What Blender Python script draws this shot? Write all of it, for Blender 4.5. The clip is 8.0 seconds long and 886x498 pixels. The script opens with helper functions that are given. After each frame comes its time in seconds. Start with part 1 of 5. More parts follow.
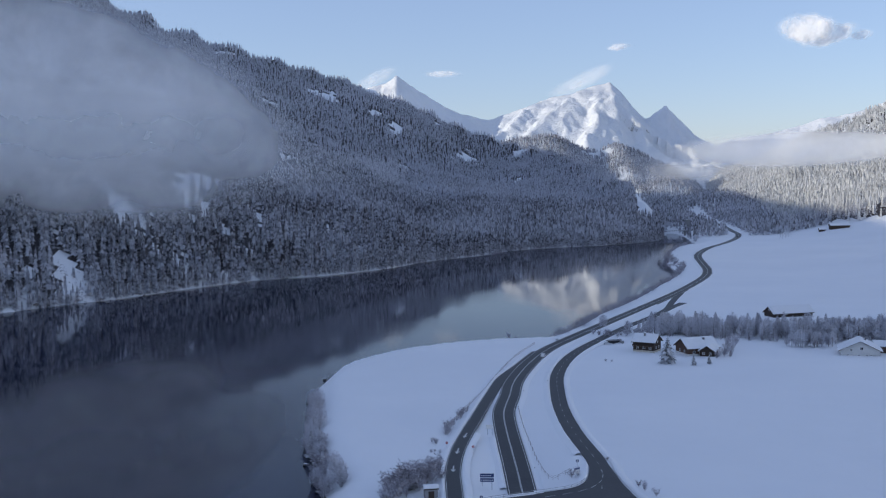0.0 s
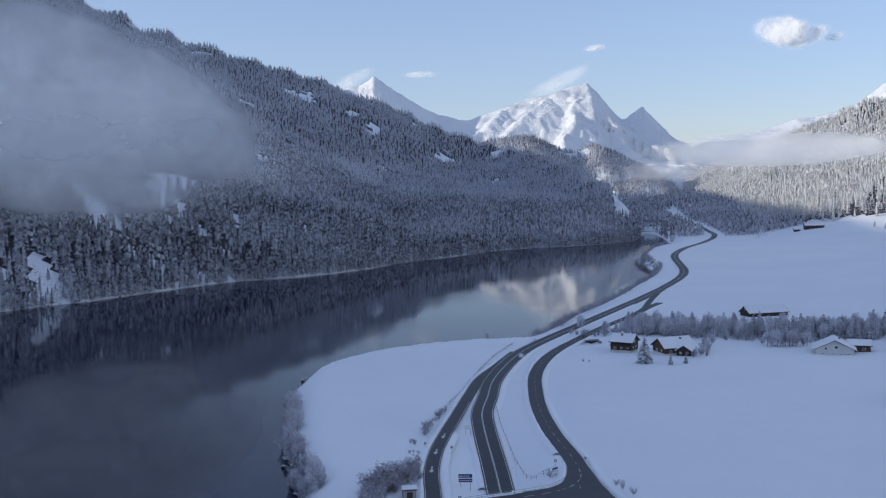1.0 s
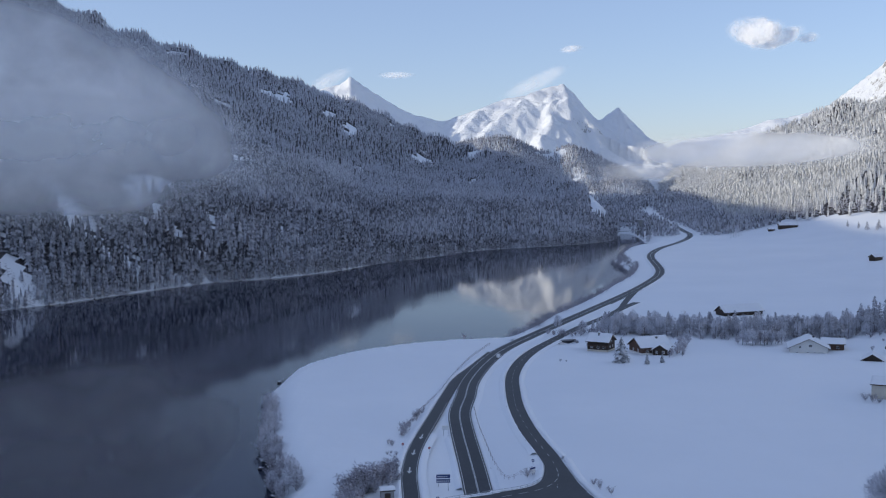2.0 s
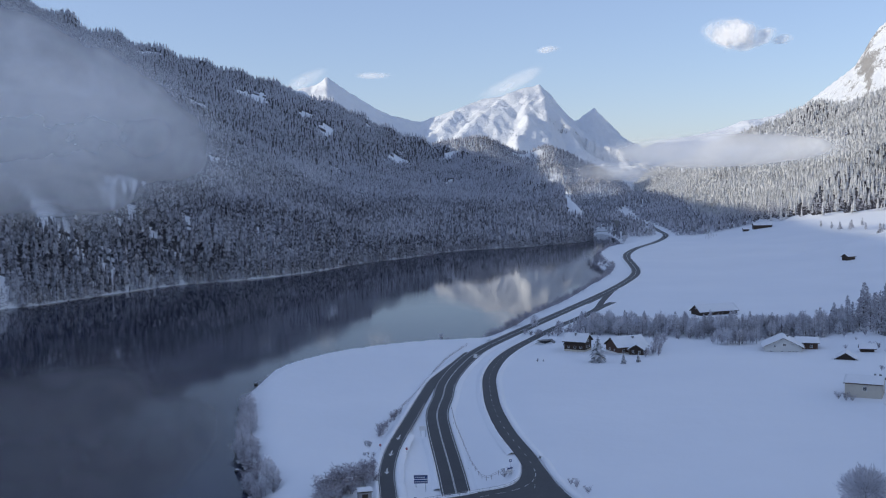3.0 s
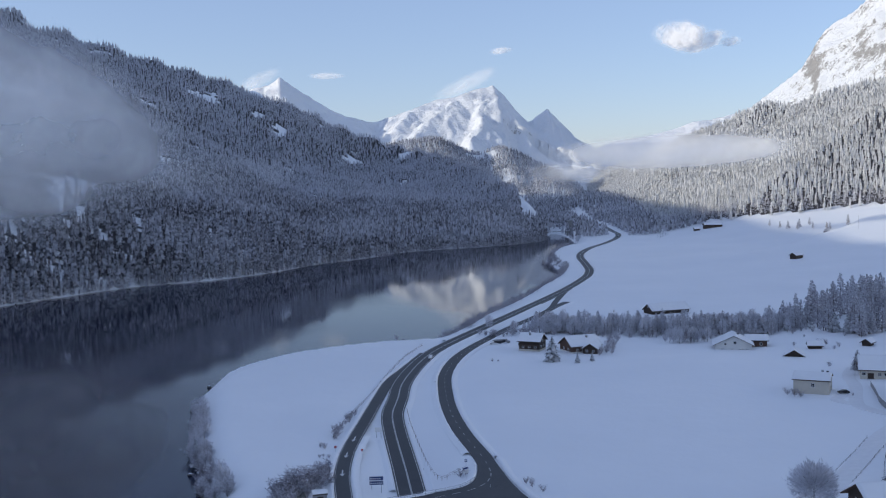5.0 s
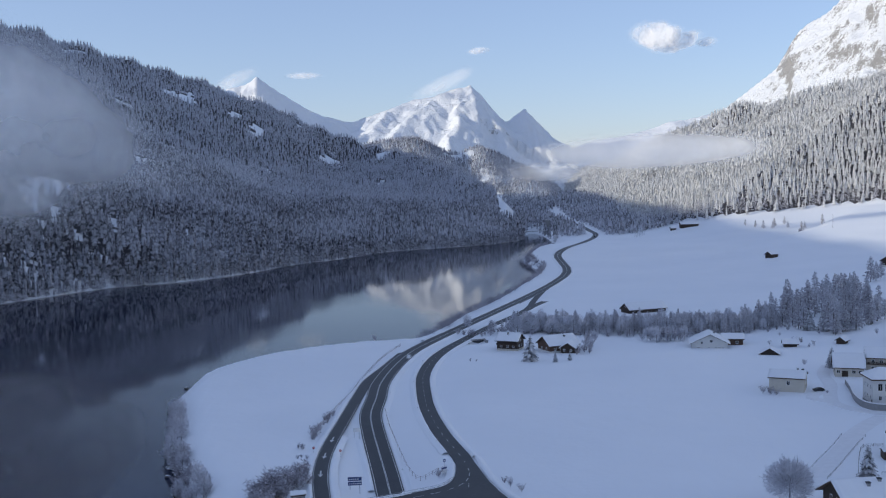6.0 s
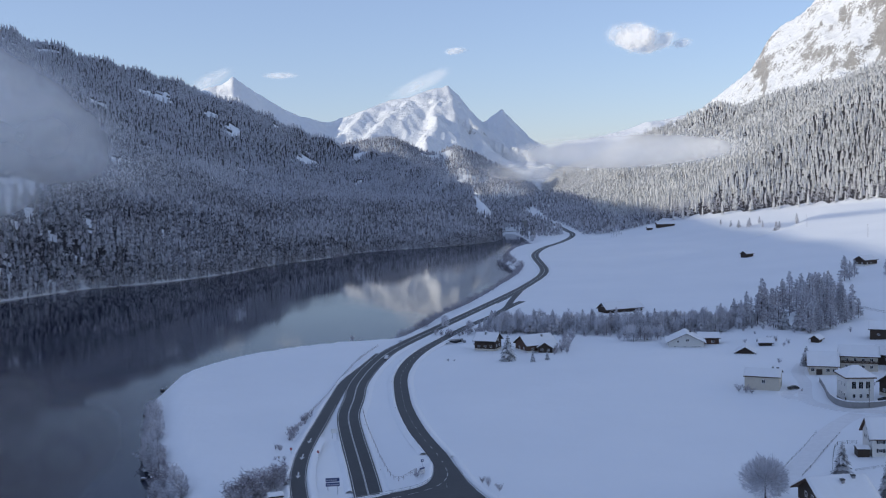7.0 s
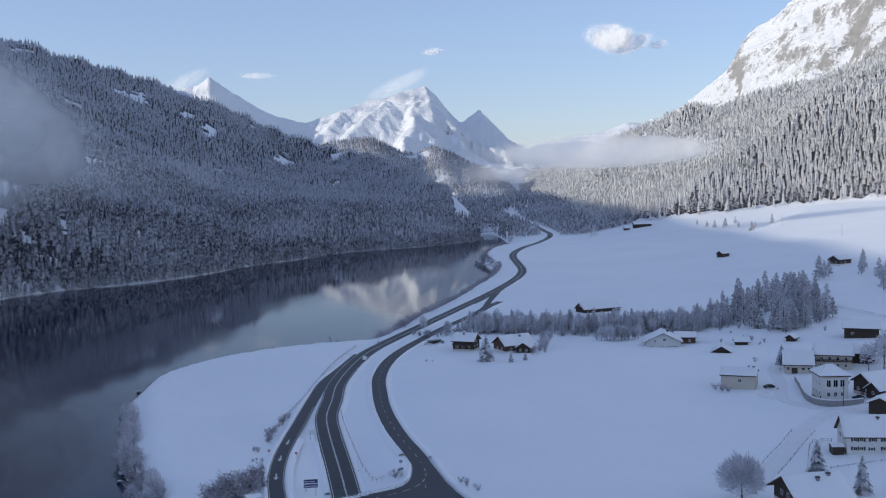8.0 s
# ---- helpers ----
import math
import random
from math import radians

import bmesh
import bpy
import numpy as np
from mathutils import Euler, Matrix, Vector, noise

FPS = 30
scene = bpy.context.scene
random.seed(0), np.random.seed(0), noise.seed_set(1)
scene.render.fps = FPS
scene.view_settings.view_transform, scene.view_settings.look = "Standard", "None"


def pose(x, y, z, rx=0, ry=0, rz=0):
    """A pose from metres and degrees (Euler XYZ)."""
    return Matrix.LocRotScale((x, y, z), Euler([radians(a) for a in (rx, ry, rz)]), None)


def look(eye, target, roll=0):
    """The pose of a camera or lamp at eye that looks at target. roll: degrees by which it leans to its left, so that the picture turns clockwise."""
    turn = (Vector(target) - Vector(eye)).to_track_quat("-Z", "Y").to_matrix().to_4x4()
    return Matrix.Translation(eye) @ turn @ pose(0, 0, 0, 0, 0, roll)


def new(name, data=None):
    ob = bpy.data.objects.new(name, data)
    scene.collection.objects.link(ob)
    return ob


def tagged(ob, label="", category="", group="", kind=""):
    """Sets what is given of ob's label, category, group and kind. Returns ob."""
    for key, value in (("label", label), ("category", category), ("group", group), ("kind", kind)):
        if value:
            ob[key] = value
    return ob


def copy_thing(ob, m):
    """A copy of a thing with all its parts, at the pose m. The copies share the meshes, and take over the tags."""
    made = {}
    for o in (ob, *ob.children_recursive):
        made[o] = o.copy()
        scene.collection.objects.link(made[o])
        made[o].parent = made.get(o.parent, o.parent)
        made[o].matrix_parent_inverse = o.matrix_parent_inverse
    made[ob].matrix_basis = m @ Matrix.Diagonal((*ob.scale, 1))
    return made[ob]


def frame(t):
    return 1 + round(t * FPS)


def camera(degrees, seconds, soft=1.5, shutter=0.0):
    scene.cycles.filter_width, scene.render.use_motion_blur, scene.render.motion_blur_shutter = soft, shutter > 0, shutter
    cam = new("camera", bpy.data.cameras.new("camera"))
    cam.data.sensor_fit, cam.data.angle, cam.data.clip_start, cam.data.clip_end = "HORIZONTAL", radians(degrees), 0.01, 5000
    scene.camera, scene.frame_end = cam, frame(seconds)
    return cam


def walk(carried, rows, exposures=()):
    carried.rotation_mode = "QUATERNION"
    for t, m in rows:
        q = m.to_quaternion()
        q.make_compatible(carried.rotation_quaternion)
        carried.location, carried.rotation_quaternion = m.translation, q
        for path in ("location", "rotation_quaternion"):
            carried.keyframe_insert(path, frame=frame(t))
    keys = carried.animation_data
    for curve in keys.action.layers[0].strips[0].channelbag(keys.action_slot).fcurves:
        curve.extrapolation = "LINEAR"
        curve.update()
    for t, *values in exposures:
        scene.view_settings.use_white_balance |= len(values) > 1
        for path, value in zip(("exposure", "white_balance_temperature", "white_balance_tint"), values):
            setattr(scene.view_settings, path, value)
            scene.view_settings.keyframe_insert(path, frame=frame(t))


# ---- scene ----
cam = camera(48.57, 8.0, 1.15)
EYE = 85.0
ROWS = [
    (0.0, 0.0, -3.622, 1.029), (0.5, -0.63, -3.62, 1.06), (1.0, -1.29, -3.607, 1.075), (1.5, -1.955, -3.604, 1.118), (3.0, -3.97, -3.597, 1.2), (3.5, -4.642, -3.594, 1.235),
    (4.0, -5.306, -3.598, 1.258), (4.5, -5.972, -3.603, 1.28), (6.0, -7.915, -3.65, 1.372), (6.5, -8.574, -3.662, 1.402), (7.0, -9.227, -3.671, 1.414), (7.5, -9.866, -3.677, 1.436), (8.0, -10.515, -3.673, 1.46),
]
walk(cam, [(t, pose(0, 0, EYE, 0, 0, yaw) @ pose(0, 0, 0, 90 + pitch, 0, 0) @ pose(0, 0, 0, 0, 0, -roll)) for t, yaw, pitch, roll in ROWS],
     exposures=[(0.0, 0.46, 6800, 24), (8.0, 0.46, 6800, 24)])

# ---- light ----
SUN_ELEVATION, SUN_AZIMUTH = 17.8, -97.0  # degrees, azimuth clockwise from +y
world = bpy.data.worlds.new("winter_sky")
scene.world = world
world.use_nodes = True
wn = world.node_tree.nodes
sky = wn.new("ShaderNodeTexSky")
sky.sky_type = "NISHITA"
sky.sun_disc = False
sky.sun_elevation, sky.sun_rotation = radians(SUN_ELEVATION), radians(SUN_AZIMUTH % 360)
sky.altitude, sky.air_density, sky.dust_density, sky.ozone_density = 1400, 1.2, 1.5, 4.2
wn["Background"].inputs["Strength"].default_value = 0.15
# thin high haze evens the sky out
haze = wn.new("ShaderNodeMix")
haze.data_type = "RGBA"
haze.inputs["Factor"].default_value = 0.45
haze.inputs["B"].default_value = (1.45, 2.1, 2.95, 1)
world.node_tree.links.new(sky.outputs[0], haze.inputs["A"])
world.node_tree.links.new(haze.outputs["Result"], wn["Background"].inputs["Color"])
sun = new("sun", bpy.data.lights.new("sun", "SUN"))
sun.data.energy, sun.data.angle, sun.data.color = 1.95, radians(0.53), (0.95, 1.0, 0.82)
sun_way = Vector((math.sin(radians(SUN_AZIMUTH)) * math.cos(radians(SUN_ELEVATION)), math.cos(radians(SUN_AZIMUTH)) * math.cos(radians(SUN_ELEVATION)), math.sin(radians(SUN_ELEVATION))))
sun.matrix_world = look(sun_way * 1000, (0, 0, 0))

# ---- materials ----
def material(name, build):
    """A node material; build(nodes, link, bsdf) fills it."""
    m = bpy.data.materials.new(name)
    m.use_nodes = True
    nodes, links = m.node_tree.nodes, m.node_tree.links
    build(nodes, links.new, nodes["Principled BSDF"])
    return m


def coords(nodes, link, scale=(1, 1, 1), space="Object"):
    tc, mp = nodes.new("ShaderNodeTexCoord"), nodes.new("ShaderNodeMapping")
    mp.inputs["Scale"].default_value = scale
    link(tc.outputs[space], mp.inputs["Vector"])
    return mp.outputs[0]


def noise_tex(nodes, link, vec, scale, detail=4, rough=0.55, distortion=0.0):
    n = nodes.new("ShaderNodeTexNoise")
    n.inputs["Scale"].default_value, n.inputs["Detail"].default_value = scale, detail
    n.inputs["Roughness"].default_value, n.inputs["Distortion"].default_value = rough, distortion
    link(vec, n.inputs["Vector"])
    return n.outputs["Fac"]


def ramp(nodes, link, fac, stops):
    r = nodes.new("ShaderNodeValToRGB")
    e = r.color_ramp.elements
    while len(e) < len(stops):
        e.new(0.5)
    for k, (pos, col) in enumerate(stops):
        e[k].position, e[k].color = pos, (*col, 1) if len(col) == 3 else col
    link(fac, r.inputs["Fac"])
    return r.outputs["Color"]


def maths(nodes, link, op, a, b, clamp=False):
    n = nodes.new("ShaderNodeMath")
    n.operation, n.use_clamp = op, clamp
    for k, v in enumerate((a, b)):
        if isinstance(v, (int, float)):
            n.inputs[k].default_value = v
        else:
            link(v, n.inputs[k])
    return n.outputs[0]


def mix(nodes, link, fac, a, b):
    n = nodes.new("ShaderNodeMix")
    n.data_type = "RGBA"
    for sock, v in ((n.inputs["Factor"], fac), (n.inputs["A"], a), (n.inputs["B"], b)):
        if isinstance(v, tuple):
            sock.default_value = (*v, 1)
        elif isinstance(v, (int, float)):
            sock.default_value = v
        else:
            link(v, sock)
    return n.outputs["Result"]


def bump(nodes, link, bsdf, height, strength, distance):
    b = nodes.new("ShaderNodeBump")
    b.inputs["Strength"].default_value, b.inputs["Distance"].default_value = strength, distance
    link(height, b.inputs["Height"])
    link(b.outputs[0], bsdf.inputs["Normal"])


def up_facing(nodes, link):
    """How far a face looks up: the z of its true normal."""
    g, s = nodes.new("ShaderNodeNewGeometry"), nodes.new("ShaderNodeSeparateXYZ")
    link(g.outputs["Normal"], s.inputs[0])
    return s.outputs["Z"]


def snow_ground(nodes, link, bsdf):
    v = coords(nodes, link)
    big, fine = noise_tex(nodes, link, v, 0.012, 5), noise_tex(nodes, link, v, 0.5, 4)
    col = ramp(nodes, link, big, [(0.25, (0.84, 0.86, 0.88)), (0.75, (0.91, 0.92, 0.93))])
    link(col, bsdf.inputs["Base Color"])
    bsdf.inputs["Roughness"].default_value = 0.75
    drift = maths(nodes, link, "ADD", maths(nodes, link, "MULTIPLY", noise_tex(nodes, link, v, 0.03, 4), 4.0), maths(nodes, link, "MULTIPLY", fine, 0.35))
    bump(nodes, link, bsdf, drift, 0.35, 0.6)


def slope_snow(bare, fine):
    """Snow on rock: rock shows on faces steeper than bare allows, broken up at the fine scale."""
    def build(nodes, link, bsdf):
        v = coords(nodes, link)
        up = up_facing(nodes, link)
        rough = maths(nodes, link, "ADD", maths(nodes, link, "MULTIPLY", noise_tex(nodes, link, v, fine, 9, 0.72), 0.6), maths(nodes, link, "MULTIPLY", noise_tex(nodes, link, v, fine * 4, 6, 0.7), 0.4))
        fac = maths(nodes, link, "ADD", up, maths(nodes, link, "MULTIPLY", maths(nodes, link, "SUBTRACT", rough, 0.5), 1.3))
        rock = mix(nodes, link, noise_tex(nodes, link, v, 0.05, 6), (0.22, 0.21, 0.20), (0.44, 0.42, 0.40))
        edge = ramp(nodes, link, fac, [(bare, (0, 0, 0)), (bare + 0.1, (1, 1, 1))])
        link(mix(nodes, link, edge, rock, (0.86, 0.87, 0.88)), bsdf.inputs["Base Color"])
        bsdf.inputs["Roughness"].default_value = 0.8
        bump(nodes, link, bsdf, noise_tex(nodes, link, v, 0.03, 9, 0.65), 0.9, 16.0)
    return build


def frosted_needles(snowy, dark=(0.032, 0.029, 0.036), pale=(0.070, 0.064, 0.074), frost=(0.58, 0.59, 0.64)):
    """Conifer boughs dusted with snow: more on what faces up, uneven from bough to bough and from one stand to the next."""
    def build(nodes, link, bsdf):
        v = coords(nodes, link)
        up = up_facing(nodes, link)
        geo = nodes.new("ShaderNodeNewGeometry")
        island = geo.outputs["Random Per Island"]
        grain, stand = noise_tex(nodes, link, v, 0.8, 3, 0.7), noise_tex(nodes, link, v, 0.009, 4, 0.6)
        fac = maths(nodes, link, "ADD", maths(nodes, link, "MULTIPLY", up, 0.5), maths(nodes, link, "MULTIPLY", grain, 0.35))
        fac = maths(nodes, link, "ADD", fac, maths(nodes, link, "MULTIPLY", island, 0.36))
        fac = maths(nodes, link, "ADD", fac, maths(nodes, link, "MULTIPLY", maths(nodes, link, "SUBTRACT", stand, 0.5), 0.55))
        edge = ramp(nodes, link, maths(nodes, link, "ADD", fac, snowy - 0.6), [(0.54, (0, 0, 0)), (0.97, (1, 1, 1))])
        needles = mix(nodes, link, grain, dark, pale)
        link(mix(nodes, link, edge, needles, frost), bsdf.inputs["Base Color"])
        bsdf.inputs["Roughness"].default_value = 0.85
        bsdf.inputs["Specular IOR Level"].default_value = 0.2
    return build


def lake_water(nodes, link, bsdf):
    v = coords(nodes, link, (0.25, 1.0, 1.0))
    bsdf.inputs["Base Color"].default_value = (0.006, 0.0105, 0.034, 1)
    wind = noise_tex(nodes, link, v, 0.006, 4, 0.5)
    link(ramp(nodes, link, wind, [(0.42, (0.035, 0.035, 0.035)), (0.7, (0.085, 0.085, 0.085))]), bsdf.inputs["Roughness"])
    bsdf.inputs["IOR"].default_value = 1.33
    bsdf.inputs["Specular IOR Level"].default_value = 0.28
    bump(nodes, link, bsdf, noise_tex(nodes, link, coords(nodes, link, (0.5, 1, 1)), 0.5, 3), 0.012, 0.5)


def asphalt(nodes, link, bsdf):
    v = coords(nodes, link)
    wet = noise_tex(nodes, link, v, 0.12, 5)
    col = mix(nodes, link, wet, (0.030, 0.031, 0.034), (0.062, 0.062, 0.066))
    salt = ramp(nodes, link, noise_tex(nodes, link, v, 0.9, 6, 0.7), [(0.55, (0, 0, 0)), (0.85, (0.35, 0.35, 0.35))])
    link(mix(nodes, link, salt, col, (0.22, 0.22, 0.23)), bsdf.inputs["Base Color"])
    bsdf.inputs["Roughness"].default_value = 0.62
    bump(nodes, link, bsdf, noise_tex(nodes, link, v, 9.0, 3), 0.3, 0.02)


def plain(colour, rough=0.7, metal=0.0, vary=0.25, scale=1.5):
    def build(nodes, link, bsdf):
        v = coords(nodes, link)
        n = noise_tex(nodes, link, v, scale, 5, 0.6)
        lo, hi = tuple(c * (1 - vary) for c in colour), tuple(min(0.95, c * (1 + vary)) for c in colour)
        link(mix(nodes, link, n, lo, hi), bsdf.inputs["Base Color"])
        bsdf.inputs["Roughness"].default_value, bsdf.inputs["Metallic"].default_value = rough, metal
        bump(nodes, link, bsdf, noise_tex(nodes, link, v, scale * 8, 3), 0.25, 0.03)
    return build


def weathered_boards(colour):
    def build(nodes, link, bsdf):
        v = coords(nodes, link)
        w = nodes.new("ShaderNodeTexWave")
        w.bands_direction = "Z"
        w.inputs["Scale"].default_value, w.inputs["Distortion"].default_value = 1.6, 0.6
        link(v, w.inputs["Vector"])
        n = noise_tex(nodes, link, v, 0.9, 5, 0.65)
        lo, hi = tuple(c * 0.55 for c in colour), tuple(c * 1.35 for c in colour)
        link(mix(nodes, link, n, lo, hi), bsdf.inputs["Base Color"])
        bsdf.inputs["Roughness"].default_value = 0.8
        bump(nodes, link, bsdf, w.outputs["Fac"], 0.6, 0.04)
    return build


def mist(density, scale, torn=0.9, soft=1.4, tint=(0.96, 0.96, 0.96)):
    """A veil of droplets: dense in the middle of its box, fading to nothing at the rim, thicker and thinner in slow billows."""
    def build(nodes, link, bsdf):
        tc, mp, sep = nodes.new("ShaderNodeTexCoord"), nodes.new("ShaderNodeMapping"), nodes.new("ShaderNodeSeparateXYZ")
        mp.inputs["Location"].default_value, mp.inputs["Scale"].default_value = (-1, -1, -1), (2, 2, 2)
        link(tc.outputs["Generated"], mp.inputs["Vector"])
        link(mp.outputs[0], sep.inputs[0])
        billow = noise_tex(nodes, link, coords(nodes, link), scale, 5, 0.5, 0.2)
        billow = maths(nodes, link, "MULTIPLY", maths(nodes, link, "SUBTRACT", billow, 0.5), torn)
        rim = maths(nodes, link, "ADD", maths(nodes, link, "POWER", maths(nodes, link, "ABSOLUTE", sep.outputs["X"], 0), 2.0), maths(nodes, link, "POWER", maths(nodes, link, "ABSOLUTE", sep.outputs["Z"], 0), 2.0))
        body = maths(nodes, link, "SUBTRACT", 1.0, rim, True)
        fade = maths(nodes, link, "POWER", maths(nodes, link, "MULTIPLY", body, 1.8, True), 1.6)
        thick = maths(nodes, link, "MULTIPLY", maths(nodes, link, "ADD", body, billow, True), fade)
        alpha = maths(nodes, link, "MULTIPLY", maths(nodes, link, "POWER", thick, soft), density, True)
        nodes.remove(bsdf)
        clear, lit, glow, both, out = nodes.new("ShaderNodeBsdfTransparent"), nodes.new("ShaderNodeBsdfDiffuse"), nodes.new("ShaderNodeBsdfTranslucent"), nodes.new("ShaderNodeMixShader"), nodes.new("ShaderNodeMixShader")
        lit.inputs["Color"].default_value = glow.inputs["Color"].default_value = (*tint, 1)
        both.inputs["Fac"].default_value = 0.3
        link(lit.outputs[0], both.inputs[1])
        link(glow.outputs[0], both.inputs[2])
        link(alpha, out.inputs["Fac"])
        link(clear.outputs[0], out.inputs[1])
        link(both.outputs[0], out.inputs[2])
        link(out.outputs[0], nodes["Material Output"].inputs["Surface"])
    return build


def shaded_forest_floor(nodes, link, bsdf):
    """Fallen needles, twigs and brush with the trees' shade painted in, snow in patches."""
    v = coords(nodes, link)
    shaded_litter = mix(nodes, link, noise_tex(nodes, link, v, 0.4, 5, 0.7), (0.030, 0.027, 0.030), (0.10, 0.09, 0.095))
    snow = ramp(nodes, link, noise_tex(nodes, link, v, 0.11, 5, 0.65), [(0.56, (0, 0, 0)), (0.72, (1, 1, 1))])
    link(mix(nodes, link, snow, shaded_litter, (0.6, 0.61, 0.64)), bsdf.inputs["Base Color"])
    bsdf.inputs["Roughness"].default_value = 0.9
    bump(nodes, link, bsdf, noise_tex(nodes, link, v, 0.5, 4), 0.5, 0.6)


def frosted_twigs(twig, frost, share):
    def build(nodes, link, bsdf):
        info, geo = nodes.new("ShaderNodeObjectInfo"), nodes.new("ShaderNodeNewGeometry")
        v = coords(nodes, link)
        n = noise_tex(nodes, link, v, 1.3, 4, 0.7)
        f = maths(nodes, link, "ADD", maths(nodes, link, "MULTIPLY", geo.outputs["Random Per Island"], 0.5), maths(nodes, link, "MULTIPLY", n, 0.6))
        f = maths(nodes, link, "ADD", f, maths(nodes, link, "MULTIPLY", info.outputs["Random"], 0.25))
        edge = ramp(nodes, link, maths(nodes, link, "ADD", f, share - 0.5), [(0.35, (0, 0, 0)), (0.95, (1, 1, 1))])
        link(mix(nodes, link, edge, twig, frost), bsdf.inputs["Base Color"])
        bsdf.inputs["Roughness"].default_value = 0.9
        bsdf.inputs["Specular IOR Level"].default_value = 0.1
    return build


SNOW = material("snow", snow_ground)
SHADED_FLOOR = material("shaded_forest_floor", shaded_forest_floor)
PEAK = material("snow_and_rock", slope_snow(0.29, 0.03))
CRAG = material("crag_and_snow", slope_snow(0.49, 0.04))
SPRUCE = material("frosted_spruce", frosted_needles(0.87))
# paler with distance: haze put into the colour along with more snow
SLOPE_SPRUCE = material("hazed_snowy_spruce", frosted_needles(0.96))
RIDGE_SPRUCE = material("hazed_ridge_spruce", frosted_needles(1.07))
# warmer, paler copy: the eastern sun put into the colour, with heavier frost
SUNNY_SPRUCE = material("sunlit_frosted_conifer", frosted_needles(1.08, (0.060, 0.056, 0.052), (0.12, 0.112, 0.10), (0.66, 0.66, 0.66)))
WATER = material("lake_water", lake_water)
ASPHALT = material("asphalt", asphalt)
PACKED = material("packed_snow", plain((0.80, 0.80, 0.81), 0.7, 0, 0.10, 0.5))
LARCH = material("frosted_larch_twigs", frosted_twigs((0.16, 0.135, 0.15), (0.68, 0.68, 0.72), 0.68))
PAINT = material("road_paint", plain((0.62, 0.62, 0.60), 0.6))
# ---- shapes and helpers ----
def catmull(points, step=4.0, closed=False):
    """A smooth line through the points, sampled about every step metres; points may carry more columns than x, y."""
    p = np.array(points, float)
    n = len(p)
    out = []
    for k in range(n if closed else n - 1):
        a, b, c, d = (p[(k + j) % n] if closed else p[min(max(k + j, 0), n - 1)] for j in (-1, 0, 1, 2))
        m = max(2, int(np.hypot(*(c - b)[:2]) / step))
        for t in np.linspace(0, 1, m, endpoint=False):
            out.append(0.5 * (2 * b + (c - a) * t + (2 * a - 5 * b + 4 * c - d) * t * t + (3 * b - a - 3 * c + d) * t ** 3))
    if not closed:
        out.append(p[-1])
    return np.array(out)


def near_line(x, y, line, closed=False):
    """Distance to a line, the line's third column there, and the side (+1: to the line's left)."""
    best, value, side = np.full(x.shape, 1e9), np.zeros(x.shape), np.ones(x.shape)
    n = len(line)
    for k in range(n if closed else n - 1):
        a, b = line[k], line[(k + 1) % n]
        dx, dy = b[0] - a[0], b[1] - a[1]
        t = np.clip(((x - a[0]) * dx + (y - a[1]) * dy) / (dx * dx + dy * dy + 1e-9), 0, 1)
        ex, ey = x - a[0] - t * dx, y - a[1] - t * dy
        d = np.hypot(ex, ey)
        m = d < best
        best = np.where(m, d, best)
        if len(a) > 2:
            value = np.where(m, a[2] + t * (b[2] - a[2]), value)
        side = np.where(m, np.sign(dx * ey - dy * ex), side)
    return best, value, side


def soft_height(x, y, line):
    """The line's third column, blended over its points by nearness, so that no step arises between two stretches."""
    top, weight = np.zeros(x.shape), np.zeros(x.shape)
    for px, py, pz in line:
        w = ((x - px) ** 2 + (y - py) ** 2 + 100.0) ** -2.0
        top, weight = top + w * pz, weight + w
    return top / weight


def inside(x, y, ring):
    r = np.zeros(x.shape, bool)
    for k in range(len(ring)):
        (ax, ay), (bx, by) = ring[k][:2], ring[k - 1][:2]
        cross = (ay > y) != (by > y)
        r ^= cross & (x < (bx - ax) * (y - ay) / (by - ay + 1e-12) + ax)
    return r


def hashed(i, j, seed):
    h = (i * 374761393 + j * 668265263 + seed * 974634777) & 0xFFFFFFFF
    h = ((h ^ (h >> 13)) * 1274126177) & 0xFFFFFFFF
    return ((h ^ (h >> 16)) & 0xFFFF) / 65535.0


def value_noise(x, y, seed):
    i, j = np.floor(x).astype(np.int64), np.floor(y).astype(np.int64)
    u, v = x - i, y - j
    u, v = u * u * u * (u * (6 * u - 15) + 10), v * v * v * (v * (6 * v - 15) + 10)
    a, b, c, d = hashed(i, j, seed), hashed(i + 1, j, seed), hashed(i, j + 1, seed), hashed(i + 1, j + 1, seed)
    return (a * (1 - u) + b * u) * (1 - v) + (c * (1 - u) + d * u) * v


def fbm(x, y, size, octaves=4, seed=1, gain=0.5, ridged=False):
    total, amp, weight = 0.0, 1.0, 0.0
    for k in range(octaves):
        s = 2.0 ** k / size
        n = value_noise(x * s * 0.8 + y * s * 0.6, y * s * 0.8 - x * s * 0.6, seed + 17 * k) * 2 - 1
        total = total + amp * (1 - 2 * np.abs(n) if ridged else n)
        weight += amp
        amp *= gain
    return total / weight


def smooth(a, b, t):
    t = np.clip((t - a) / (b - a), 0, 1)
    return t * t * (3 - 2 * t)


